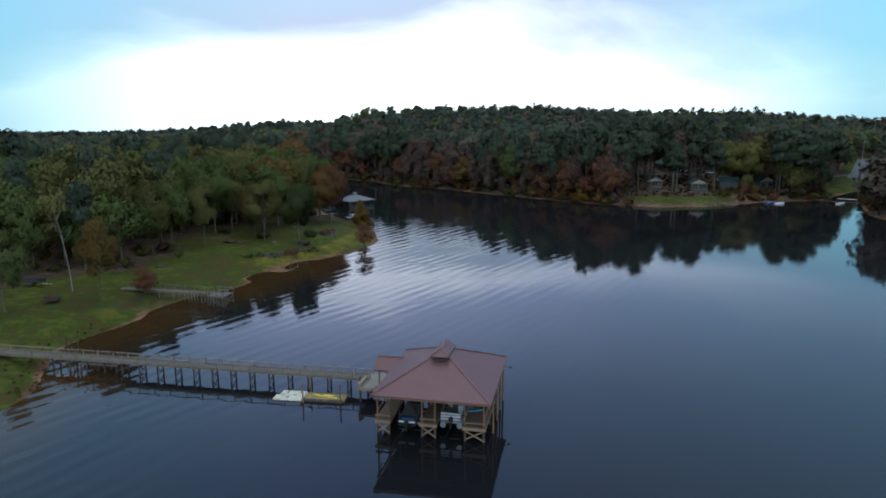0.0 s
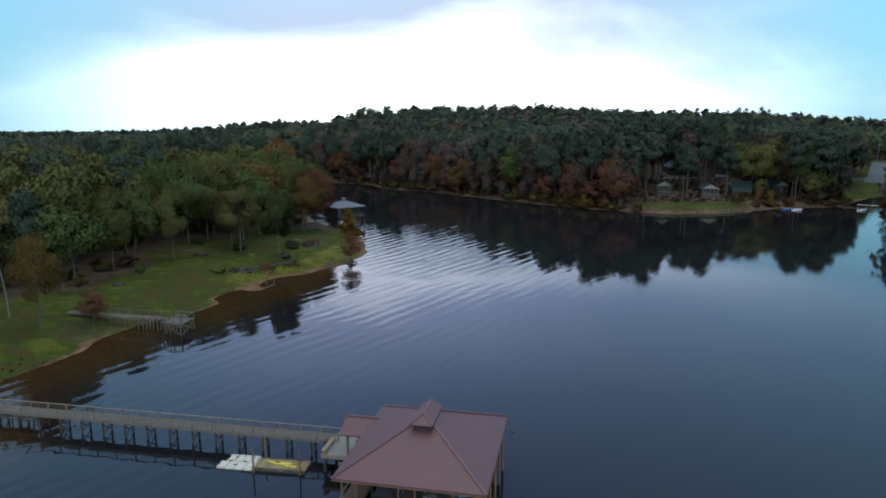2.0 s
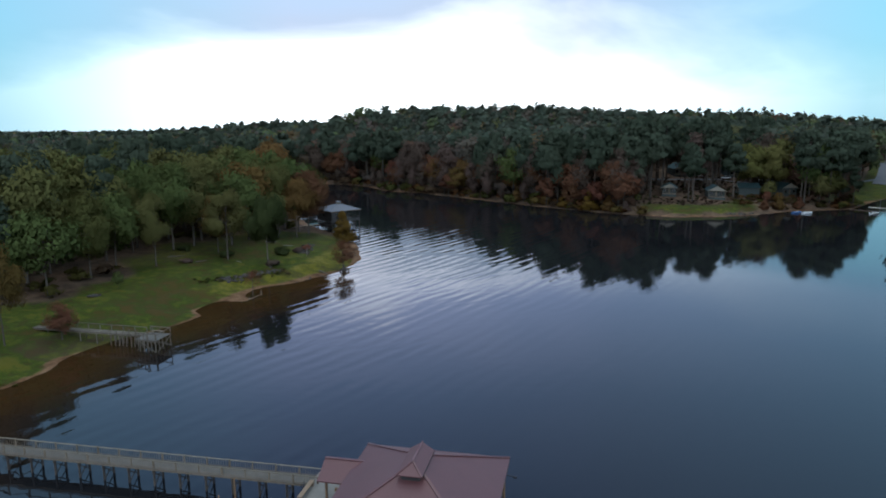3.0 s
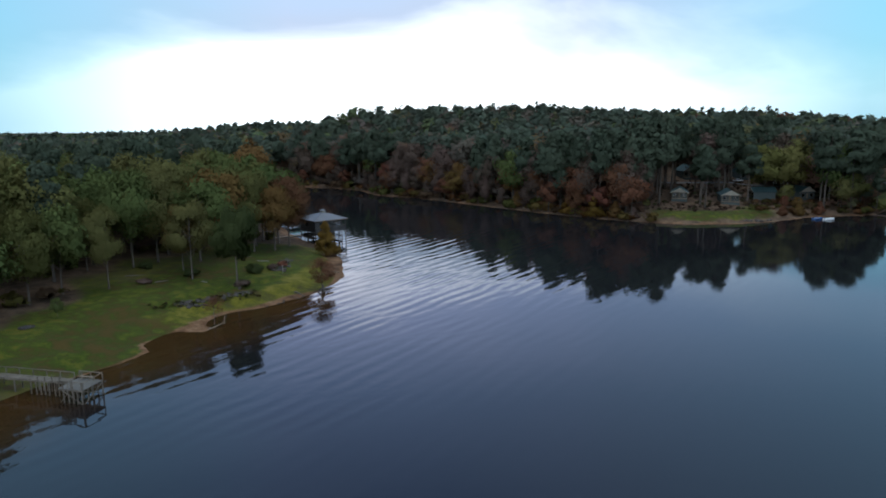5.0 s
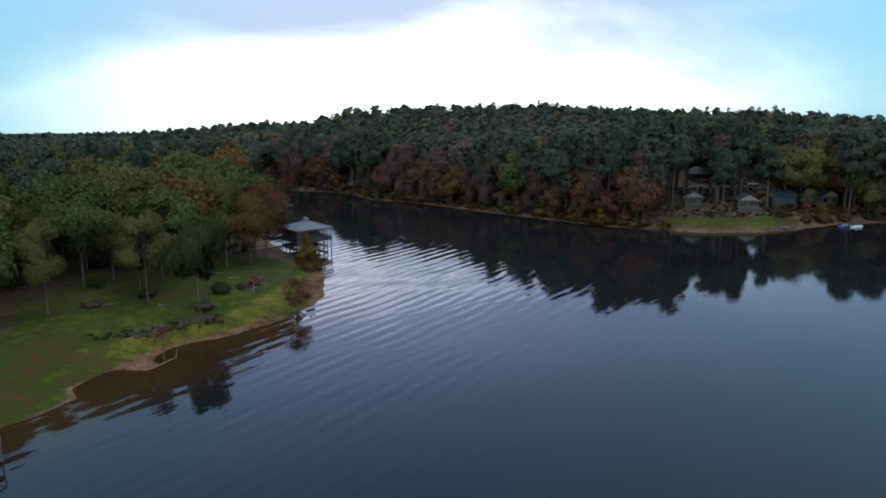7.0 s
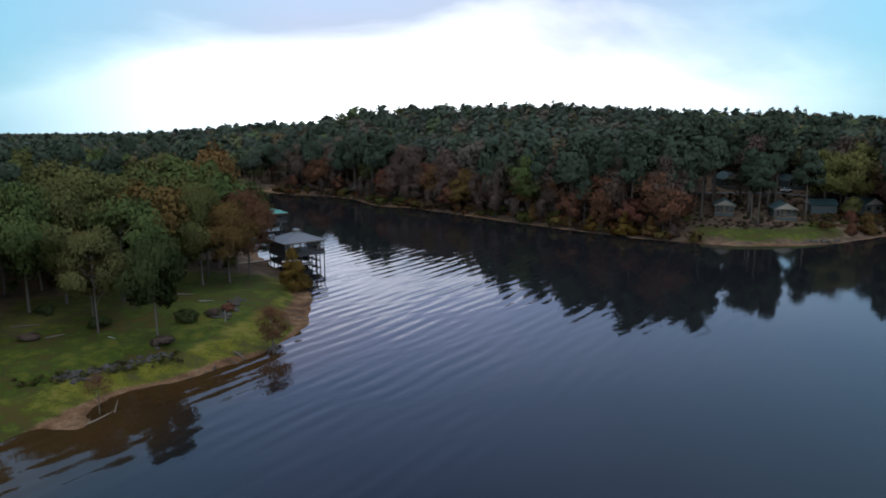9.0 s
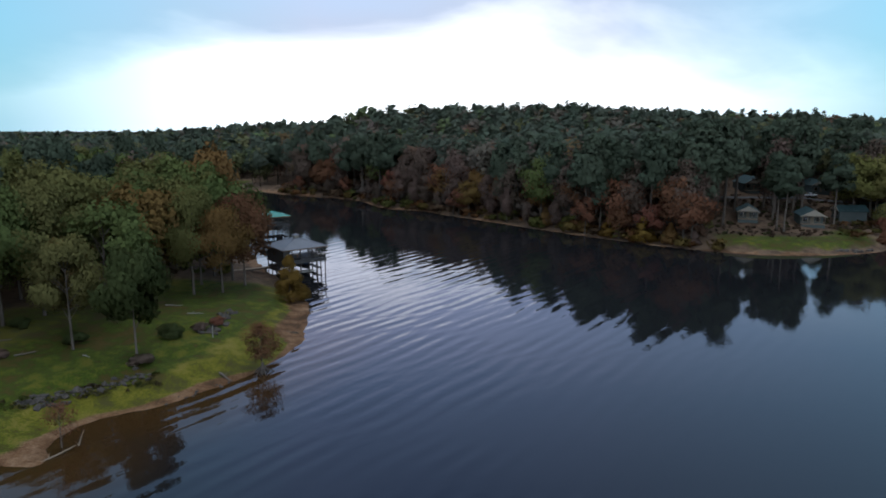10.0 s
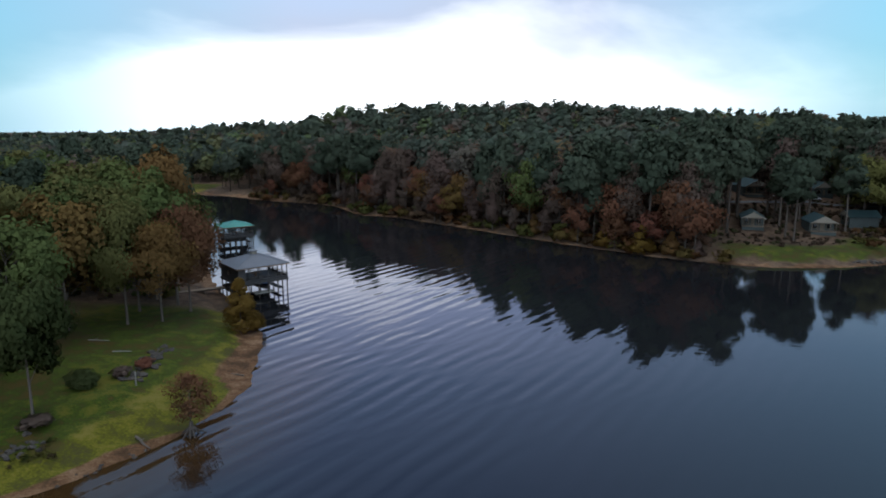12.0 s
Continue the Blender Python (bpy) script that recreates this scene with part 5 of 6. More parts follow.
for lx in [3.0, 6.0, 9.0, 12.0] + [14.6 + 0.72 * i for i in range(14)]:
    for s in ((-0.65, 0.65) if lx < 20.4 else (-2.4, -0.6, 1.2)):
        top = OZ - 0.05 + (lx > 20.4 and s != -0.6) * rr.choice((0, 0.9, 0.95))
        part("piling", tube([(lx + rr.uniform(-0.15, 0.15), s + rr.uniform(-0.1, 0.1), -1.5), (lx + rr.uniform(-0.1, 0.1), s, top)], [0.10, 0.08], 8), M["old_boards"], op)
for y0, x0, x1 in ((0.7, 1.0, 20.3), (1.25, 20.6, 24.1), (-2.45, 20.6, 24.1)):
    n = max(2, round((x1 - x0) / 2.1))
    for i in range(n + 1):
        px = x0 + (x1 - x0) * i / n
        part("rail_post", beam((px, y0, OZ), (px, y0, OZ + 0.95), 0.09), M["old_boards"], op)
    part("rail", beam((x0, y0, OZ + 0.95), (x1, y0, OZ + 0.92), 0.09, 0.1), M["old_boards"], op)
for i in range(6):
    part("rail_post", beam((14.6 + i * 1.15, -0.7, OZ - 0.1), (14.6 + i * 1.15, -0.7, OZ + rr.uniform(0.4, 0.95)), 0.09), M["old_boards"], op)
part("rail", beam((24.15, 1.25, OZ + 0.95), (24.15, -2.45, OZ + 0.92), 0.09, 0.1), M["rail_cap"], op)
for p, q in (((24.2, -2.4, 0.1), (24.2, 1.2, OZ - 0.2)), ((24.2, 1.2, 0.1), (24.2, -2.4, OZ - 0.2)), ((23.9, -2.55, 0.1), (21.0, -2.55, OZ - 0.2)), ((20.6, -2.4, 0.1), (20.6, 1.2, OZ - 0.2))):
    part("cross_brace", beam(p, q, 0.06, 0.13), M["old_boards"], op)
part("bench_board", boxes(((22.3, 0.7, OZ + 0.45), (2.2, 0.35, 0.06)), ((21.4, 0.7, OZ + 0.22), (0.08, 0.3, 0.42)), ((23.2, 0.7, OZ + 0.22), (0.08, 0.3, 0.42))), M["rail_cap"], op)


# ---- two-storey boathouses farther up the shore ----
def tall_boathouse(name, x, y, yaw, sx, sy, eave, apex, floor, roof, label, walled):
    b = thing(name, x, y, 0, yaw, label, "boathouse")
    hx, hy = sx / 2, sy / 2
    hip_roof(b, hx, hy, eave, apex, roof, 0.12)
    ix, iy = hx - 0.55, hy - 0.55
    nx, ny = 5, 4
    spots = [(-ix + 2 * ix * i / nx, s) for i in range(nx + 1) for s in (-iy, iy)] + [(s, -iy + 2 * iy * j / ny) for j in range(1, ny) for s in (-ix, ix)]
    for px, py in spots:
        part("post", beam((px, py, floor), (px, py, eave - 0.1), 0.15), M["dark_wood"], b)
        part("piling", tube([(px, py, -2.2), (px, py, floor - 0.2)], [0.15, 0.13], 8), M["pile"], b)
    part("upper_deck", boxes(((0, 0, floor - 0.1), (2 * ix + 0.5, 2 * iy + 0.5, 0.16))), M["dark_wood"], b)
    for s in (-1, 1):
        part("rim_beam", boxes(((0, s * (iy + 0.2), floor - 0.3), (2 * ix + 0.5, 0.12, 0.35))), M["dark_wood"], b)
        part("rim_beam", boxes(((s * (ix + 0.2), 0, floor - 0.3), (0.12, 2 * iy + 0.3, 0.35))), M["dark_wood"], b)
        part("eave_beam", boxes(((0, s * iy, eave - 0.25), (2 * ix, 0.14, 0.3))), M["dark_wood"], b)
        part("eave_beam", boxes(((s * ix, 0, eave - 0.25), (0.14, 2 * iy, 0.3))), M["dark_wood"], b)
    railing(b, (-ix, -iy - 0.1, floor), (ix, -iy - 0.1, floor), 0.95, 2.2, 0.22, "dark_wood")
    railing(b, (ix + 0.1, -iy, floor), (ix + 0.1, iy, floor), 0.95, 2.2, 0.22, "dark_wood")
    railing(b, (-ix, iy + 0.1, floor), (ix, iy + 0.1, floor), 0.95, 2.2, 0.22, "dark_wood")
    if walled:
        part("side_wall", boxes(((-ix - 0.02, 0, (floor + eave) / 2 - 0.3), (0.12, 2 * iy + 0.2, eave - floor + 0.2))), M["dark_wood"], b, "dark boarded side wall")
        part("side_window", boxes(((-ix - 0.1, 0.6, floor + 1.5), (0.06, 1.2, 0.9))), M["dark_glass"], b)
        part("front_wall", boxes(((-ix + 0.7, -iy, floor + 1.4), (1.4, 0.1, 2.8))), M["dark_wood"], b)
        part("swim_platform", boxes(((0.2, -iy + 0.7, 0.95), (4.2, 2.2, 0.14))), M["grey_deck"], b, "pale boarded platform at the water")
    for s in (-1, 1):
        part("rail_board", boxes(((0, -iy - 0.16, floor + 0.25), (2 * ix, 0.04, 0.42))) if s < 0 else boxes(((ix + 0.16, 0, floor + 0.25), (0.04, 2 * iy, 0.42))), M["dark_wood"], b)
    # low screens and a locker, added to darken the open lower storey
    part("screen_wall", boxes(((0, iy - 0.1, 1.45), (2 * ix, 0.1, 0.8))), M["dark_wood"], b)
    part("screen_wall", boxes(((-ix + 0.1, 0, 1.4), (0.1, 2 * iy - 0.4, 0.7))), M["dark_wood"], b)
    part("locker", boxes(((ix - 1.4, iy - 1.0, 1.9), (1.6, 1.0, 1.8)), bevel=0.04), M["dark_wood"], b)
    part("upper_table", boxes(((0.4, 0.3, floor + 0.75), (2.0, 1.0, 0.08)), ((0.4, 0.3, floor + 0.36), (0.3, 0.3, 0.72))), M["wood"], b)
    part("lower_deck", boxes(((0, iy - 0.8, 0.95), (2 * ix, 1.8, 0.14))), M["dark_wood"], b)
    part("lower_deck", boxes(((-ix + 0.8, 0, 0.95), (1.8, 2 * iy - 3.6, 0.14))), M["dark_wood"], b)
    part("lower_deck", boxes(((ix - 0.5, 0, 0.95), (1.1, 2 * iy - 3.6, 0.14))), M["dark_wood"], b)
    return b


gb = tall_boathouse("boathouse", -52.8, 245.4, 43.6, 11.4, 10.2, 6.6, 8.55, 3.5, M["roof_grey"], "two-storey dark timber boathouse with a grey metal hip roof", True)
cp = part("cupola", boxes(((0, 0, 8.65), (1.1, 1.1, 0.7))), M["cream_wall"], gb, "small cream ventilation cupola")
hipc = bmesh.new()
slab([(-0.8, -0.8, 9.0), (0.8, -0.8, 9.0), (0, 0, 9.4)], 0.06, hipc)
slab([(0.8, -0.8, 9.0), (0.8, 0.8, 9.0), (0, 0, 9.4)], 0.06, hipc)
slab([(0.8, 0.8, 9.0), (-0.8, 0.8, 9.0), (0, 0, 9.4)], 0.06, hipc)
slab([(-0.8, 0.8, 9.0), (-0.8, -0.8, 9.0), (0, 0, 9.4)], 0.06, hipc)
part("cupola_roof", hipc, M["roof_grey"], cp)
tall_boathouse("boathouse", -78.2, 298.0, 38, 9.2, 8.0, 6.0, 7.4, 3.3, M["roof_green"], "two-storey timber boathouse with a green metal hip roof", False)
mg = pose(-52.8, 245.4, 0, 0, 0, 43.6)
q_ = mg @ Vector((1.2, -0.6, 1.0))
ds = thing("motor_boat", q_.x, q_.y, q_.z, 43.6 + 180, "dark covered motor boat on a lift in the grey-roofed boathouse", "boat")
smooth(part("hull", hull(6.6, 2.4, 1.1), M["black"], ds))
part("cover", slab([(-1.1, -3.2, 1.35), (1.1, -3.2, 1.35), (1.15, 0.6, 1.5), (0, 3.2, 1.5), (-1.15, 0.6, 1.5)], 0.12), M["blue"], ds)
wk = thing("footbridge", -91, 221.5, 0, math.degrees(math.atan2(23.5, 32.5)), "low grey timber footbridge to the grey-roofed boathouse", "pier")
part("walk_deck", boxes(((27, 0, 1.35), (25, 1.5, 0.08))), M["rail"], wk)
for s in (-0.6, 0.6):
    part("stringer", boxes(((27, s, 1.18), (25, 0.1, 0.24))), M["pile"], wk)
for i in range(8):
    for s in (-0.6, 0.6):
        part("piling", tube([(16 + i * 3.2, s, -1.5), (16 + i * 3.2, s, 1.1)], [0.1, 0.1], 8), M["pile"], wk)


# ---- cabins on the far bank ----
def cabin(x, y, yaw, w, dp, wall_h, label, wall="grey_wall", roof="roof_teal", porch=True):
    z = ground_at(x, y) + 0.5
    c = thing("cabin", x, y, z, yaw, label, "cabin", "lakeside cabins")
    part("wall", boxes(((0, dp / 2, wall_h / 2 - 0.2), (w, dp, wall_h + 1.6))), M[wall], c)
    rise = w * 0.27
    o = 0.45
    y0 = -2.4 if porch else -0.5
    for s in (-1, 1):
        part("roof_slope", slab([(0, y0, wall_h + 0.6 + rise), (0, dp + 0.5, wall_h + 0.6 + rise), (s * (w / 2 + o), dp + 0.5, wall_h + 0.5 - o * 0.5), (s * (w / 2 + o), y0, wall_h + 0.5 - o * 0.5)], 0.12), M[roof], c)
        part("barge_board", beam((0, y0 - 0.03, wall_h + 0.52 + rise), (s * (w / 2 + o), y0 - 0.03, wall_h + 0.42 - o * 0.5), 0.06, 0.2), M["cream_wall"], c)
    g = bmesh.new()
    yf = y0 + 0.12
    v = [g.verts.new(p) for p in ((-w / 2, yf, wall_h + 0.45), (w / 2, yf, wall_h + 0.45), (0, yf, wall_h + 0.4 + rise))]
    g.faces.new(v)
    r = bmesh.ops.extrude_face_region(g, geom=g.faces[:])
    bmesh.ops.translate(g, verts=[e for e in r["geom"] if isinstance(e, bmesh.types.BMVert)], vec=(0, 0.1, 0))
    bmesh.ops.recalc_face_normals(g, faces=g.faces)
    part("gable", g, M["cream_wall"], c, "cream boarded gable")
    if porch:
        part("porch_floor", boxes(((0, -1.1, 0.35), (w, 2.4, 0.16))), M["rail"], c)
        part("porch_skirt", boxes(((0, -2.2, -0.3), (w, 0.08, 1.2))), M["grey_wall"], c)
        for i in range(5):
            part("porch_post", beam((-w / 2 + 0.1 + i * (w - 0.2) / 4, -2.2, 0.4), (-w / 2 + 0.1 + i * (w - 0.2) / 4, -2.2, wall_h + 0.45), 0.16), M["rail_cap"], c)
        part("porch_rail", boxes(((0, -2.2, 1.3), (w, 0.07, 0.08)), ((0, -2.2, 0.75), (w, 0.05, 0.06))), M["rail_cap"], c)
        part("porch_beam", boxes(((0, -2.2, wall_h + 0.36), (w, 0.16, 0.22))), M["rail_cap"], c)
    for s in (-0.28, 0.28):
        wd = part("window", boxes(((s * w, -0.03, 1.7), (1.1, 0.08, 1.2))), M["dark_glass"], c)
        part("window_frame", boxes(((s * w, -0.05, 2.36), (1.3, 0.08, 0.1)), ((s * w, -0.05, 1.04), (1.3, 0.08, 0.1)), ((s * w - 0.6, -0.05, 1.7), (0.1, 0.08, 1.3)), ((s * w + 0.6, -0.05, 1.7), (0.1, 0.08, 1.3))), M["rail_cap"], wd)
    part("door", boxes(((0, -0.03, 1.45), (0.95, 0.08, 2.05))), M["rail_cap"], c)
    return c


cabin(71.8, 317.6, -14, 5.8, 7, 2.5, "grey-green cabin with a cream gable, porch and teal roof")
cabin(90.6, 315.8, -8, 6.6, 8, 2.6, "grey-green cabin with a cream gable, porch and teal roof")
cabin(103.5, 329.5, -90, 5.6, 8.5, 2.2, "long low cabin with a teal metal roof", porch=False)
cabin(127.5, 334, 20, 7.5, 9, 2.7, "grey-green cabin with a teal roof among trees", porch=False)
cabin(90.0, 369.5, 8, 8.5, 9, 2.8, "cabin with a pale gable beside the upper lane")
cabin(120.0, 382, 10, 7.6, 9, 2.8, "grey-green cabin with a teal roof beside the upper lane", porch=False)


# ---- plants along the west bank ----
def single(name, shape, species, h, n, leaf, seed, label, category, x, y, turn=0.0, wide=1.0, thick=1.0, group=""):
    e = tree_template(name, shape, species, h, n, leaf, seed, label, category, group, thick=thick)
    e.matrix_basis = Matrix.LocRotScale((x, y, ground_at(x, y) - 0.1), Euler((0, 0, radians(turn))), (wide, wide, 1))
    return e


single("cypress_tree", "cone", "amber", 10.0, 6000, 0.2, 401, "orange-brown bald cypress at the water's edge", "tree", -45.4, 219.0, 0, 1.15)
single("cypress_tree", "wisp", "rust", 7.6, 3600, 0.12, 402, "small rust-brown cypress on an exposed root stump", "tree", -36.8, 182.3, 40, 1.15)
single("oak_tree", "spread", "oak", 17.2, 13500, 0.31, 463, "broad dense dark green oak standing free on the lawn", "tree", -54.6, 180.4, 10, 0.7)
single("tulip_tree", "oak", "lime", 22.0, 4940, 0.468, 456, "tall yellow-green broadleaf tree behind the cabins", "tree", 109.5, 331.0, 40, 1.1)
single("tulip_tree", "oak", "lime", 23.0, 4940, 0.468, 457, "tall yellow-green broadleaf tree behind the cabins", "tree", 118.0, 334.0, 110, 1.05)
single("cypress_tree", "wisp", "rust", 6.0, 1500, 0.085, 403, "small half-bare rust cypress standing in the shallows", "tree", -49.9, 157.3, 80, 1.0)
single("sweetgum_tree", "wisp", "rust", 6.4, 3600, 0.12, 404, "small brown-leaved tree beside the old pier", "tree", -69.3, 124.6, 0, 1.2)
single("shrub", "bush", "brown", 1.3, 1140, 0.125, 412, "dead brush heap on the lawn", "shrub", -73.0, 176.2, 20, 2.2)
single("shrub", "bush", "oak", 2.6, 2850, 0.15, 405, "dense rounded dark green shrub on the lawn", "shrub", -53.6, 188.2, 0, 1.2)
single("shrub", "bush", "oak", 2.2, 1330, 0.156, 406, "low dark green shrub beside a lawn tree", "shrub", -65.5, 183.0, 30, 1.4)
single("shrub", "bush", "oak", 1.8, 1140, 0.156, 407, "low dark green shrub beside a lawn tree", "shrub", -79.0, 188.5, 60, 1.5)
single("shrub", "bush", "brown", 1.6, 950, 0.14, 408, "dry brown shrub among riprap stones", "shrub", -50.9, 192.5, 90, 1.5)
single("shrub", "bush", "rust", 1.5, 950, 0.14, 409, "dry red-brown shrub among riprap stones", "shrub", -49.6, 196.0, 120, 1.6)
single("shrub", "bush", "brown", 1.5, 950, 0.14, 410, "dry brown shrub under the lawn tree", "shrub", -52.6, 178.2, 150, 1.9)
single("shrub", "bush", "brown", 1.5, 1330, 0.14, 411, "dark brush heap on the bank near the old pier", "shrub", -82.2, 114.9, 10, 1.9)
for i, (x_, y_, h, k) in enumerate([(27, 304, 7.0, "amber"), (35.7, 296, 8.6, "amber"), (43, 293.5, 6.6, "gold"), (20, 311, 6.0, "gold"), (49, 291, 4.6, "brown"), (8, 322, 6.5, "gold"), (104, 299, 4.6, "rust"), (111, 302.5, 5.5, "gold"), (120, 306, 5.0, "rust")]):
    single("shrub", "cone", k, h, 1710, 0.281, 420 + i, "bright autumn shrub at the far waterline", "shrub", x_, y_, 37 * i, 1.5, group="autumn shrubs of the far bank")

# dead snag
sn = thing("dead_tree", -83.0, 122.6, ground_at(-83.0, 122.6), 0, "tall pale dead tree trunk with bare broken limbs", "tree")
g = tube([(0, 0, -0.3), (-0.2, 0, 4), (-0.8, 0, 9), (-1.6, 0.2, 13), (-2.6, 0.3, 17)], [0.13, 0.11, 0.085, 0.055, 0.02], 9)
part("trunk", g, M["pale_bark"], sn)
for s, e in (((-0.9, 0, 10), (0.8, 0.4, 12.6)), ((-1.5, 0.1, 12.6), (-3.0, -0.4, 14.4)), ((-1.9, 0.2, 14), (-0.9, 0.4, 16.2)), ((-0.5, 0, 7.2), (-1.9, 0.5, 8.4))):
    m_ = tuple((a + b) / 2 + o for a, b, o in zip(s, e, (0, 0, -0.25)))
    part("limb", tube([s, m_, e], [0.045, 0.03, 0.012], 6), M["pale_bark"], sn)

# exposed root stump under the little cypress
rs = thing("root_stump", -36.4, 181.2, 0, 0, "dark exposed cypress root stump in the water", "stump")
rq = random.Random(9)
for i in range(9):
    a = i * 0.7 + rq.uniform(-0.2, 0.2)
    rl = rq.uniform(1.0, 2.2)
    part("root", tube([(0, 0.3, 0.9), (0.5 * math.cos(a), 0.3 + 0.5 * math.sin(a), 0.7), (rl * math.cos(a), 0.3 + rl * math.sin(a), -0.3)], [0.16, 0.12, 0.05], 6), M["pile"], rs)
part("bole", tube([(0, 0.3, -0.5), (0, 0.3, 0.7), (-0.1, 0.6, 1.5)], [0.42, 0.34, 0.2], 9), M["pile"], rs)


def log(x, y, dz, length, r, yaw, tilt, label, name="log", mat="bark"):
    rl_ = random.Random(int(abs(x * 31 + y * 17)))
    pts = [(length * (t - 0.5), rl_.uniform(-0.08, 0.08) * length * 0.3, rl_.uniform(-0.03, 0.05)) for t in (0, 0.3, 0.6, 1)]
    g = tube(pts, [r, r * 0.9, r * 0.75, r * 0.4], 8)
    tube([pts[1], (pts[1][0] + 0.3 * length * 0.4, 0.25 * length * 0.5, 0.3)], [r * 0.4, r * 0.12], 5, g)
    ob = part(name, g, M[mat])
    ob.matrix_basis = pose(x, y, max(0.0, ground_at(x, y)) + dz, 0, tilt, yaw)
    return tagged(ob, label, "driftwood", "driftwood on the bank")


log(-40.6, 178.6, 0.16, 3.2, 0.16, -35, 6, "dark fallen log at the waterline")
log(-38.2, 199.4, 0.12, 2.4, 0.12, 160, 4, "dark stick of driftwood on the grass")
log(-49.0, 191.5, 0.12, 2.6, 0.14, 20, 0, "dark fallen limb on the lawn")
log(-60.8, 178.2, 0.1, 1.6, 0.09, -20, 0, "pale broken limb on the lawn", mat="pale_bark")
log(-62.5, 206.0, 0.1, 3.2, 0.1, 5, 0, "pale fallen limb on the lawn", mat="pale_bark")
log(-56.5, 202.0, 0.1, 2.8, 0.12, 8, 0, "pale fallen limb on the lawn", mat="pale_bark")
log(-49.2, 155.4, 0.15, 4.2, 0.12, 62, -8, "bare branch lying in the shallows", mat="rail")
log(-48.6, 158.6, 0.2, 3.4, 0.1, 110, -20, "bare branch lying in the shallows", mat="rail")
log(-78.0, 182.0, 0.12, 4.2, 0.16, 30, 0, "dark fallen limb on the lawn")
log(-70.0, 178.0, 0.12, 2.8, 0.14, 50, 0, "dark fallen limb on the lawn")
ps = part("fence_post", tube([(0, 0, -0.4), (0.05, 0, 1.7)], [0.11, 0.1], 8), M["pale_bark"])
ps.matrix_basis = pose(-48.0, 190.6, ground_at(-48.0, 190.6))
tagged(ps, "short pale leaning post on the lawn", "post")


# ---- riprap ----
def rock_mesh(seed):
    """A broken angular stone."""
    g = bmesh.new()
    q = random.Random(seed)
    for _ in range(16):
        v = Vector((q.gauss(0, 1), q.gauss(0, 1), q.gauss(0, 1))).normalized() * q.uniform(0.75, 1.15)
        g.verts.new((v.x, v.y * 0.85, v.z * 0.6))
    r = bmesh.ops.convex_hull(g, input=g.verts)
    bmesh.ops.delete(g, geom=[e for e in r["geom_interior"] if isinstance(e, bmesh.types.BMVert)], context="VERTS")
    bmesh.ops.bevel(g, geom=g.edges[:], offset=0.05, segments=1, affect="EDGES")
    me = bpy.data.meshes.new("rock")
    g.to_mesh(me)
    g.free()
    me.materials.append(M["rock"])
    return me


ROCKS = [rock_mesh(i) for i in range(5)]
rq = random.Random(21)


def riprap(a, b, width, count, lo, hi, label, group):
    a, b = Vector(a), Vector(b)
    side = Vector((-(b - a).y, (b - a).x)).normalized()
    for _ in range(count):
        p = a.lerp(b, rq.random()) + side * rq.gauss(0, width / 2)
        s = rq.uniform(lo, hi)
        ob = new("rock", rq.choice(ROCKS))
        ob.matrix_basis = Matrix.LocRotScale((p.x, p.y, ground_at(p.x, p.y) + 0.12 * s), Euler((rq.uniform(-0.3, 0.3), rq.uniform(-0.3, 0.3), rq.uniform(0, 6.28))), (s, s * rq.uniform(0.7, 1.1), s))
        tagged(ob, label, "rock", group)


riprap((-60.5, 164.0), (-53.0, 170.5), 2.2, 70, 0.3, 0.75, "grey-brown riprap stone piled along the bank", "riprap stones")
riprap((-53.0, 170.5), (-50.8, 176.0), 1.8, 30, 0.25, 0.6, "grey-brown riprap stone piled along the bank", "riprap stones")
riprap((-49.5, 191.5), (-51.5, 205.5), 1.5, 60, 0.3, 0.8, "grey-brown stone in the row across the lawn", "stones of the lawn row")
riprap((-44.5, 169.5), (-39.5, 177.5), 0.8, 12, 0.15, 0.35, "small stone at the sandy waterline", "waterline stones")
riprap((86, 287), (97, 290), 1.4, 12, 0.5, 1.1, "grey boulder on the clay bank", "clay bank boulders")
for i in range(11):
    a = i * 6.283 / 11
    ob = new("rock", ROCKS[i % 5])
    ob.matrix_basis = Matrix.LocRotScale((-76.6 + 1.0 * math.cos(a), 145.4 + 1.0 * math.sin(a), ground_at(-76.6, 145.4) + 0.1), Euler((0, 0, a)), (0.32, 0.3, 0.3))
    tagged(ob, "pale stone of the fire ring", "rock", "fire ring stones")
ash = part("ash_heap", tube([(0, 0, -0.05), (0, 0, 0.12), (0, 0, 0.3)], [0.85, 0.75, 0.2], 12), M["black"])
ash.matrix_basis = pose(-76.6, 145.4, ground_at(-76.6, 145.4))
tagged(ash, "black burnt heap inside the fire ring", "ash heap")

# covered boat on its trailer, under the trees
tr = thing("boat_trailer", -92.7, 125.3, ground_at(-92.7, 125.3), 8, "boat under a dark cover on a trailer", "trailer")
g = hull(4.4, 1.8, 0.8)
bmesh.ops.transform(g, matrix=pose(0, 0, 0.7, 0, 0, -90), verts=g.verts)
part("hull", g, M["tarp"], tr)
part("cover", slab([(-2.2, -0.9, 1.62), (1.6, -0.8, 1.66), (2.3, 0, 1.7), (1.6, 0.8, 1.66), (-2.2, 0.9, 1.62)], 0.3), M["black"], tr, "dark tarpaulin cover")
for s in (-0.85, 0.85):
    g = tube([(-0.5, s - 0.1, 0.32), (-0.5, s + 0.1, 0.32)], [0.32, 0.32], 14)
    part("wheel", g, M["black"], tr)
part("drawbar", beam((1.5, 0, 0.5), (3.3, 0, 0.45), 0.1), M["metal"], tr)


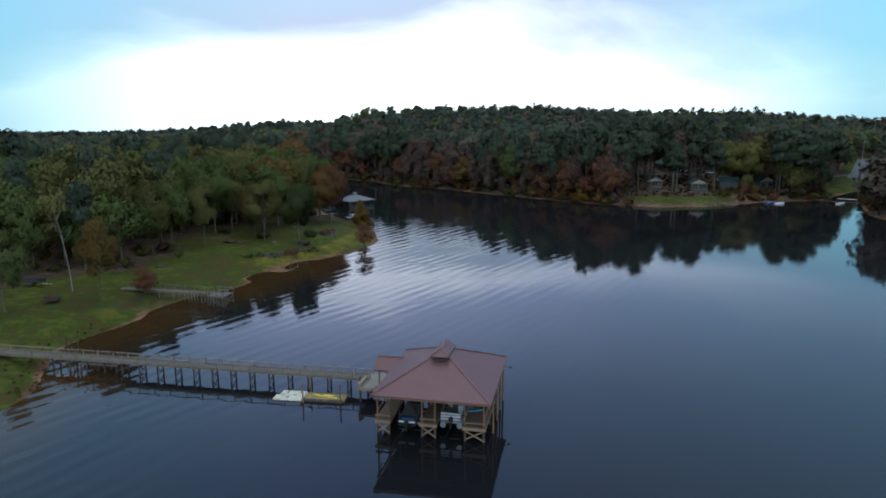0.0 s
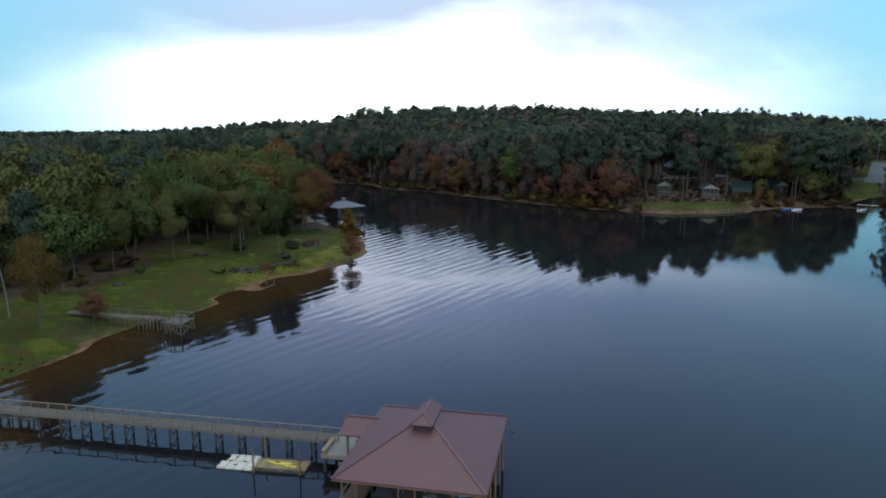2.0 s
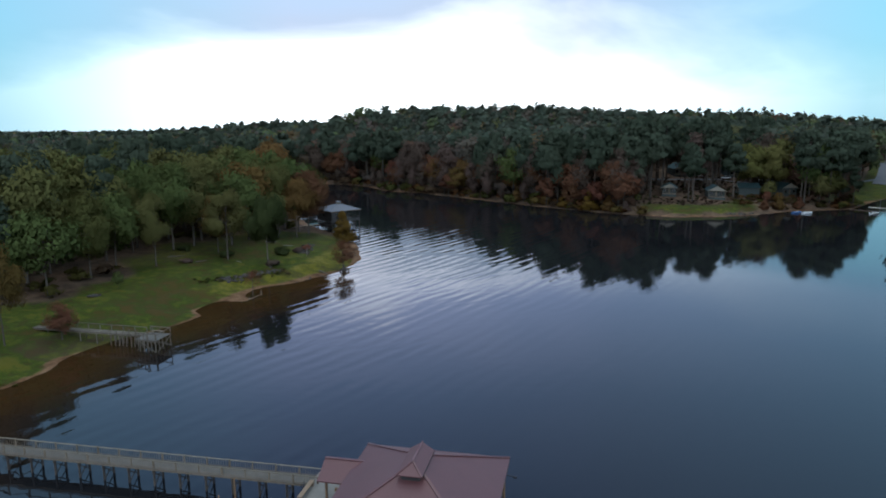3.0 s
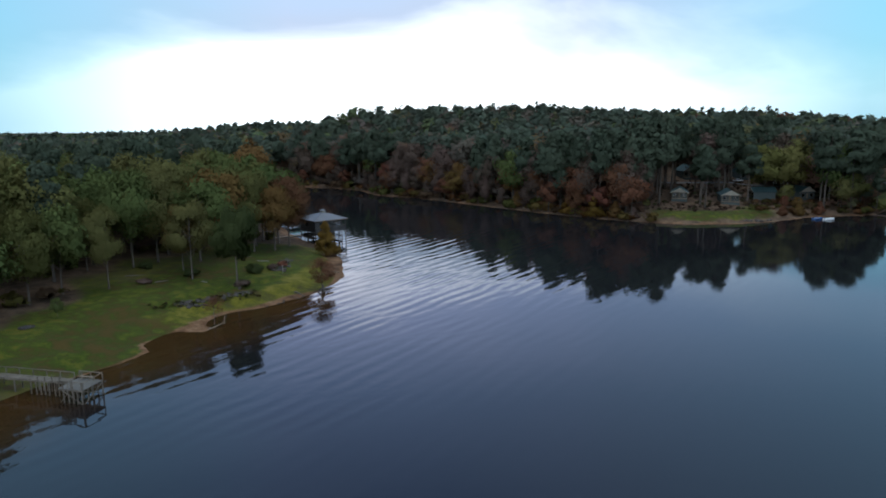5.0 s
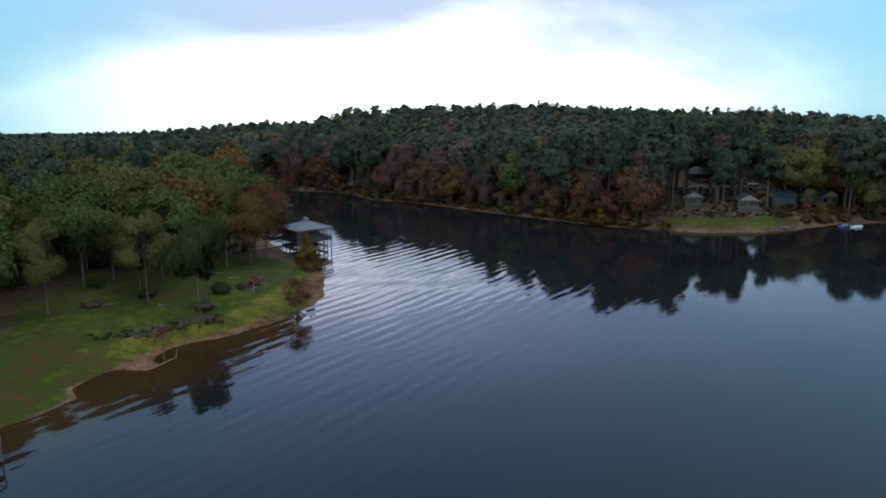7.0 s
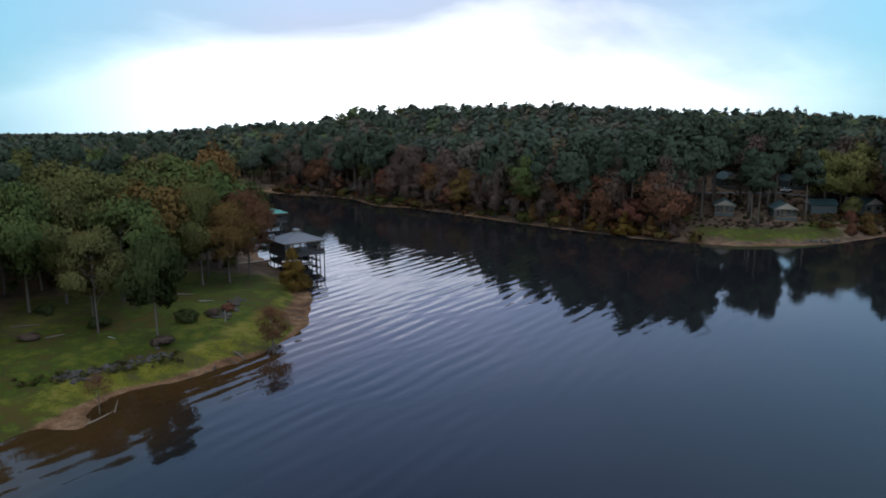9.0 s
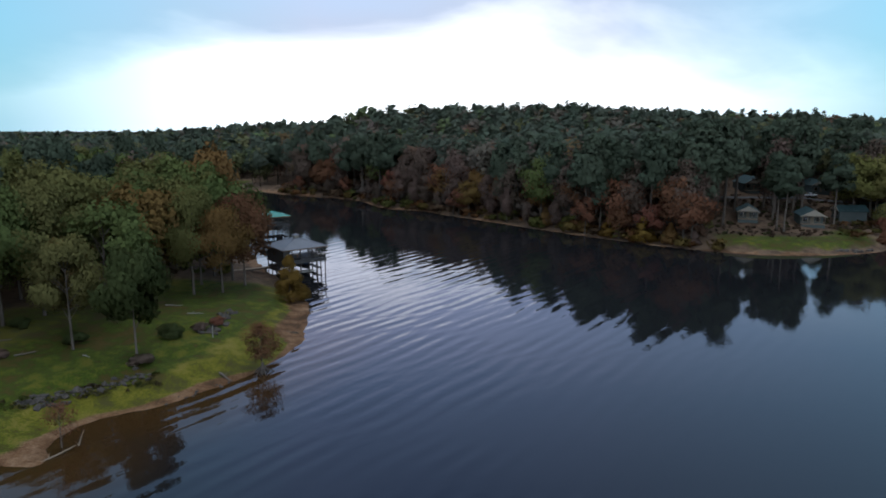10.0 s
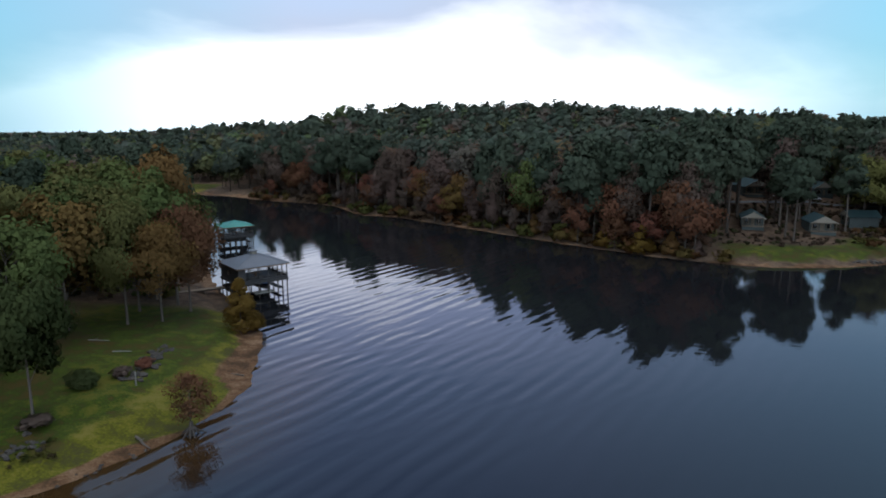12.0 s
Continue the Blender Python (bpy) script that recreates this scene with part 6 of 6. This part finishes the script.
# ---- houses half hidden in the western woods ----
cabin(-97, 243, 20, 9.5, 11, 3.0, "cream house with a grey roof behind the trees", "cream_wall", "shingle_dark", False)
cabin(-116, 204, 60, 9.0, 12, 2.8, "low cream house with a pale roof in the woods", "cream_wall", "roof_grey", False)


# ---- the far bank's lane, lot, boats and cars ----
def draped(name, pts, width, mat, label, category, lift=0.05):
    """A road strip that follows the ground along pts."""
    line = rounded(pts, 8)
    g = bmesh.new()
    rows = []
    for i, p in enumerate(line):
        d = line[min(i + 1, len(line) - 1)] - line[max(i - 1, 0)]
        n = np.array([-d[1], d[0]]) / (np.linalg.norm(d) + 1e-9)
        row = []
        for k in np.linspace(-0.5, 0.5, 5):
            q = p + n * width * k
            row.append(g.verts.new((q[0], q[1], ground_at(*q) + lift)))
        rows.append(row)
    for a, b in zip(rows, rows[1:]):
        for k in range(4):
            g.faces.new((a[k], a[k + 1], b[k + 1], b[k]))
    bmesh.ops.recalc_face_normals(g, faces=g.faces)
    ob = part(name, g, M[mat])
    return tagged(ob, label, category, kind="structure")


draped("road", [(58, 352), (80, 357), (105, 363), (130, 371), (165, 382), (200, 400)], 3.0, "pavement", "pale worn lane past the upper cabins", "road", 0.12)
draped("pavement", [(195, 384), (208, 405), (222, 430), (232, 448)], 13, "pavement", "pale paved parking lot beyond the cove", "pavement", 0.25)


def car(x, y, yaw, paint_key, label):
    c = thing("car", x, y, ground_at(x, y) + 0.1, yaw, label, "car", "parked cars")
    g = bmesh.new()
    box(g, (0, 0, 0.62), (4.3, 1.75, 0.62), bevel=0.14)
    part("body", g, M[paint_key], c)
    part("cabin_glass", box(bmesh.new(), (-0.2, 0, 1.15), (2.4, 1.55, 0.5), bevel=0.2), M["dark_glass"], c)
    part("roof", box(bmesh.new(), (-0.25, 0, 1.42), (1.7, 1.4, 0.08), bevel=0.03), M[paint_key], c)
    for wx in (-1.35, 1.35):
        for wy in (-0.8, 0.8):
            part("wheel", tube([(wx, wy - 0.1, 0.33), (wx, wy + 0.1, 0.33)], [0.33, 0.33], 14), M["black"], c)
    return c


car(97.5, 366.5, 10, "white", "white car parked beside the upper cabin")
car(112, 371, 15, "white", "white car parked along the lane")
car(130.5, 377.0, 100, "white", "white car parked along the lane")
car(136, 378.5, 100, "metal", "silver car parked along the lane")


def skiff(x, y, yaw, mat, label, length=4.2):
    b = thing("boat", x, y, -0.25, yaw, label, "boat", "boats at the far bank")
    smooth(part("hull", hull(length, 1.9, 0.85), M[mat], b))
    part("bench", boxes(((0, -0.6, 0.72), (1.3, 0.4, 0.1)), ((0, 0.7, 0.72), (1.3, 0.4, 0.1))), M["offwhite"], b)
    part("outboard", box(bmesh.new(), (0, -length / 2 - 0.2, 0.9), (0.35, 0.4, 0.6), bevel=0.08), M["black"], b)
    return b


skiff(115.2, 295.6, -65, "blue", "blue and white boat moored at the far bank")
skiff(118.6, 294.4, -70, "white", "white boat moored at the far bank")
skiff(143.5, 295.0, -60, "white", "white boat moored in the cove")
dk = thing("dock", 138.5, 302.5, 0, -55, "small weathered dock at the cove's mouth", "dock")
part("deck", boxes(((3.5, 0, 0.7), (9, 1.6, 0.1))), M["deck"], dk)
for lx in (0, 3.5, 7):
    for s in (-0.7, 0.7):
        part("piling", tube([(lx, s, -1.5), (lx, s, 1.4)], [0.11, 0.1], 8), M["pile"], dk)
dk2 = thing("dock", 156.0, 306.5, 0, 150, "pale dock and swim ladder on the cove's east side", "dock")
part("deck", boxes(((3.0, 0, 0.6), (10, 1.8, 0.12))), M["offwhite"], dk2)
for lx in (0, 3.5, 7):
    for s in (-0.8, 0.8):
        part("piling", tube([(lx, s, -1.5), (lx, s, 1.1)], [0.11, 0.1], 8), M["pile"], dk2)
lp = thing("street_lamp", 228.0, 449.0, ground_at(228.0, 449.0), 0, "tall pale lamp post in the parking lot", "lamp post")
part("pole", tube([(0, 0, -0.3), (0, 0, 11)], [0.16, 0.1], 10), M["metal"], lp)
part("lamp_head", boxes(((0.5, 0, 11.0), (1.6, 0.5, 0.25)), bevel=0.05), M["metal"], lp)


# ---- brush ----
def brush(name, label, x, y, h_lo, h_hi, n, leaf, seed, tints):
    """Low thicket under the trees as one mesh."""
    g = np.random.default_rng(seed)
    forms = []
    for _ in range(4):
        c, r = clumps(g, "bush")
        forms.append(leaf_cloud(g, c, r, n, leaf, 0.8))
    z = ground_z(x, y)
    out, faces, tint = [], [], []
    for xi, yi, zi in zip(x, y, z):
        h = g.uniform(h_lo, h_hi)
        q, f = forms[g.integers(4)]
        a = g.uniform(0, 6.283)
        ca, sa = math.cos(a), math.sin(a)
        out.append(np.stack([(q[..., 0] * ca - q[..., 1] * sa) * h * 1.3 + xi, (q[..., 0] * sa + q[..., 1] * ca) * h * 1.3 + yi, q[..., 2] * h + zi], -1))
        faces.append(np.stack([f[:, 0] * ca - f[:, 1] * sa, f[:, 0] * sa + f[:, 1] * ca, f[:, 2]], -1))
        c = np.array(tints[g.integers(len(tints))]) * g.uniform(0.7, 1.25)
        tint.append(np.tile(c, (len(q) * 3, 1)))
    q, t = np.concatenate(out), np.concatenate(tint)
    me = leaf_mesh(name, q, np.concatenate(faces), M["leaf_far"])
    paint(me, "tint", np.concatenate([t, np.ones((len(t), 1))], 1))
    return tagged(new(name, me), label, "brush", kind="stuff")


x, y, d = scatter(-118, 168, 272, 432, 3.6)
ok = (d > 0.8) & (d < 9) & ~open_land(x, y, d) & (rng.uniform(0, 1, len(x)) < 0.75)
brush("shore_brush", "brown and rust thicket along the far waterline", x[ok], y[ok], 1.5, 4.5, 90, 0.16, 41, [(0.12, 0.075, 0.045), (0.15, 0.07, 0.03), (0.10, 0.10, 0.03), (0.13, 0.09, 0.03)])
x, y, d = scatter(-118, 168, 272, 470, 5.0)
ok = (d > 7) & (d < 34) & ~open_land(x, y, d)
brush("understorey", "brown saplings and thicket under the far bank's trees", x[ok], y[ok], 3.5, 8.0, 150, 0.11, 47, [(0.125, 0.085, 0.064), (0.14, 0.082, 0.055), (0.10, 0.095, 0.05), (0.115, 0.092, 0.075)])
x, y, d = scatter(-150, -60, 95, 300, 6.0)
ok = (d > 8) & (lawn_amount(x, y, d) < 0.3) & (rng.uniform(0, 1, len(x)) < 0.6)
brush("wood_brush", "brown undergrowth at the edge of the western woods", x[ok], y[ok], 1.0, 3.0, 90, 0.16, 42, [(0.10, 0.065, 0.04), (0.06, 0.07, 0.02), (0.09, 0.08, 0.025)])
x, y, d = scatter(-72, -60, 40, 108, 1.6)
ok = (d > -1.0) & (d < 5) & (rng.uniform(0, 1, len(x)) < 0.7)
brush("bank_weeds", "green and brown weeds on the near bank", x[ok], y[ok], 0.2, 0.55, 60, 0.16, 43, [(0.09, 0.10, 0.02), (0.12, 0.09, 0.03), (0.10, 0.07, 0.03)])
x, y, d = scatter(-64, -47, 161, 180, 0.9)
ok = (np.abs((x + 60.5) * 0.655 - (y - 164.0) * 0.755) < 1.6) & (y < 176) & (rng.uniform(0, 1, len(x)) < 0.5)
brush("bank_brush", "dry dark brush among the riprap stones", x[ok], y[ok], 0.3, 0.9, 50, 0.16, 44, [(0.08, 0.06, 0.03), (0.085, 0.075, 0.022), (0.055, 0.065, 0.018)])
x, y, d = scatter(96, 140, 285, 330, 3.2)
ok = (d > 3) & (d < 22) & (rng.uniform(0, 1, len(x)) < 0.5)
brush("cove_brush", "brown thicket beside the cabins", x[ok], y[ok], 1.0, 3.2, 80, 0.16, 48, [(0.10, 0.065, 0.035), (0.07, 0.06, 0.02), (0.12, 0.065, 0.03)])
# undergrowth added partly to darken the slope, in place of denser tree shade
x, y, d = scatter(56, 130, 292, 372, 2.1)
ok = (d > 15) & (d < 70) & open_land(x, y, d) & (rng.uniform(0, 1, len(x)) < 0.7)
for cx, cy in CABINS:
    ok &= (np.hypot(x - cx, y - cy - 3) > 7.0) & ~((np.abs(x - cx) < 4.5) & (y < cy) & (y > cy - 9))
ok &= np.abs(y - 349.5 - (x - 58) * 0.26) > 3
brush("slope_brush", "dry brown and olive undergrowth on the cabins' slope", x[ok], y[ok], 0.35, 1.3, 60, 0.2, 49, [(0.075, 0.055, 0.04), (0.06, 0.06, 0.028), (0.085, 0.058, 0.04)])
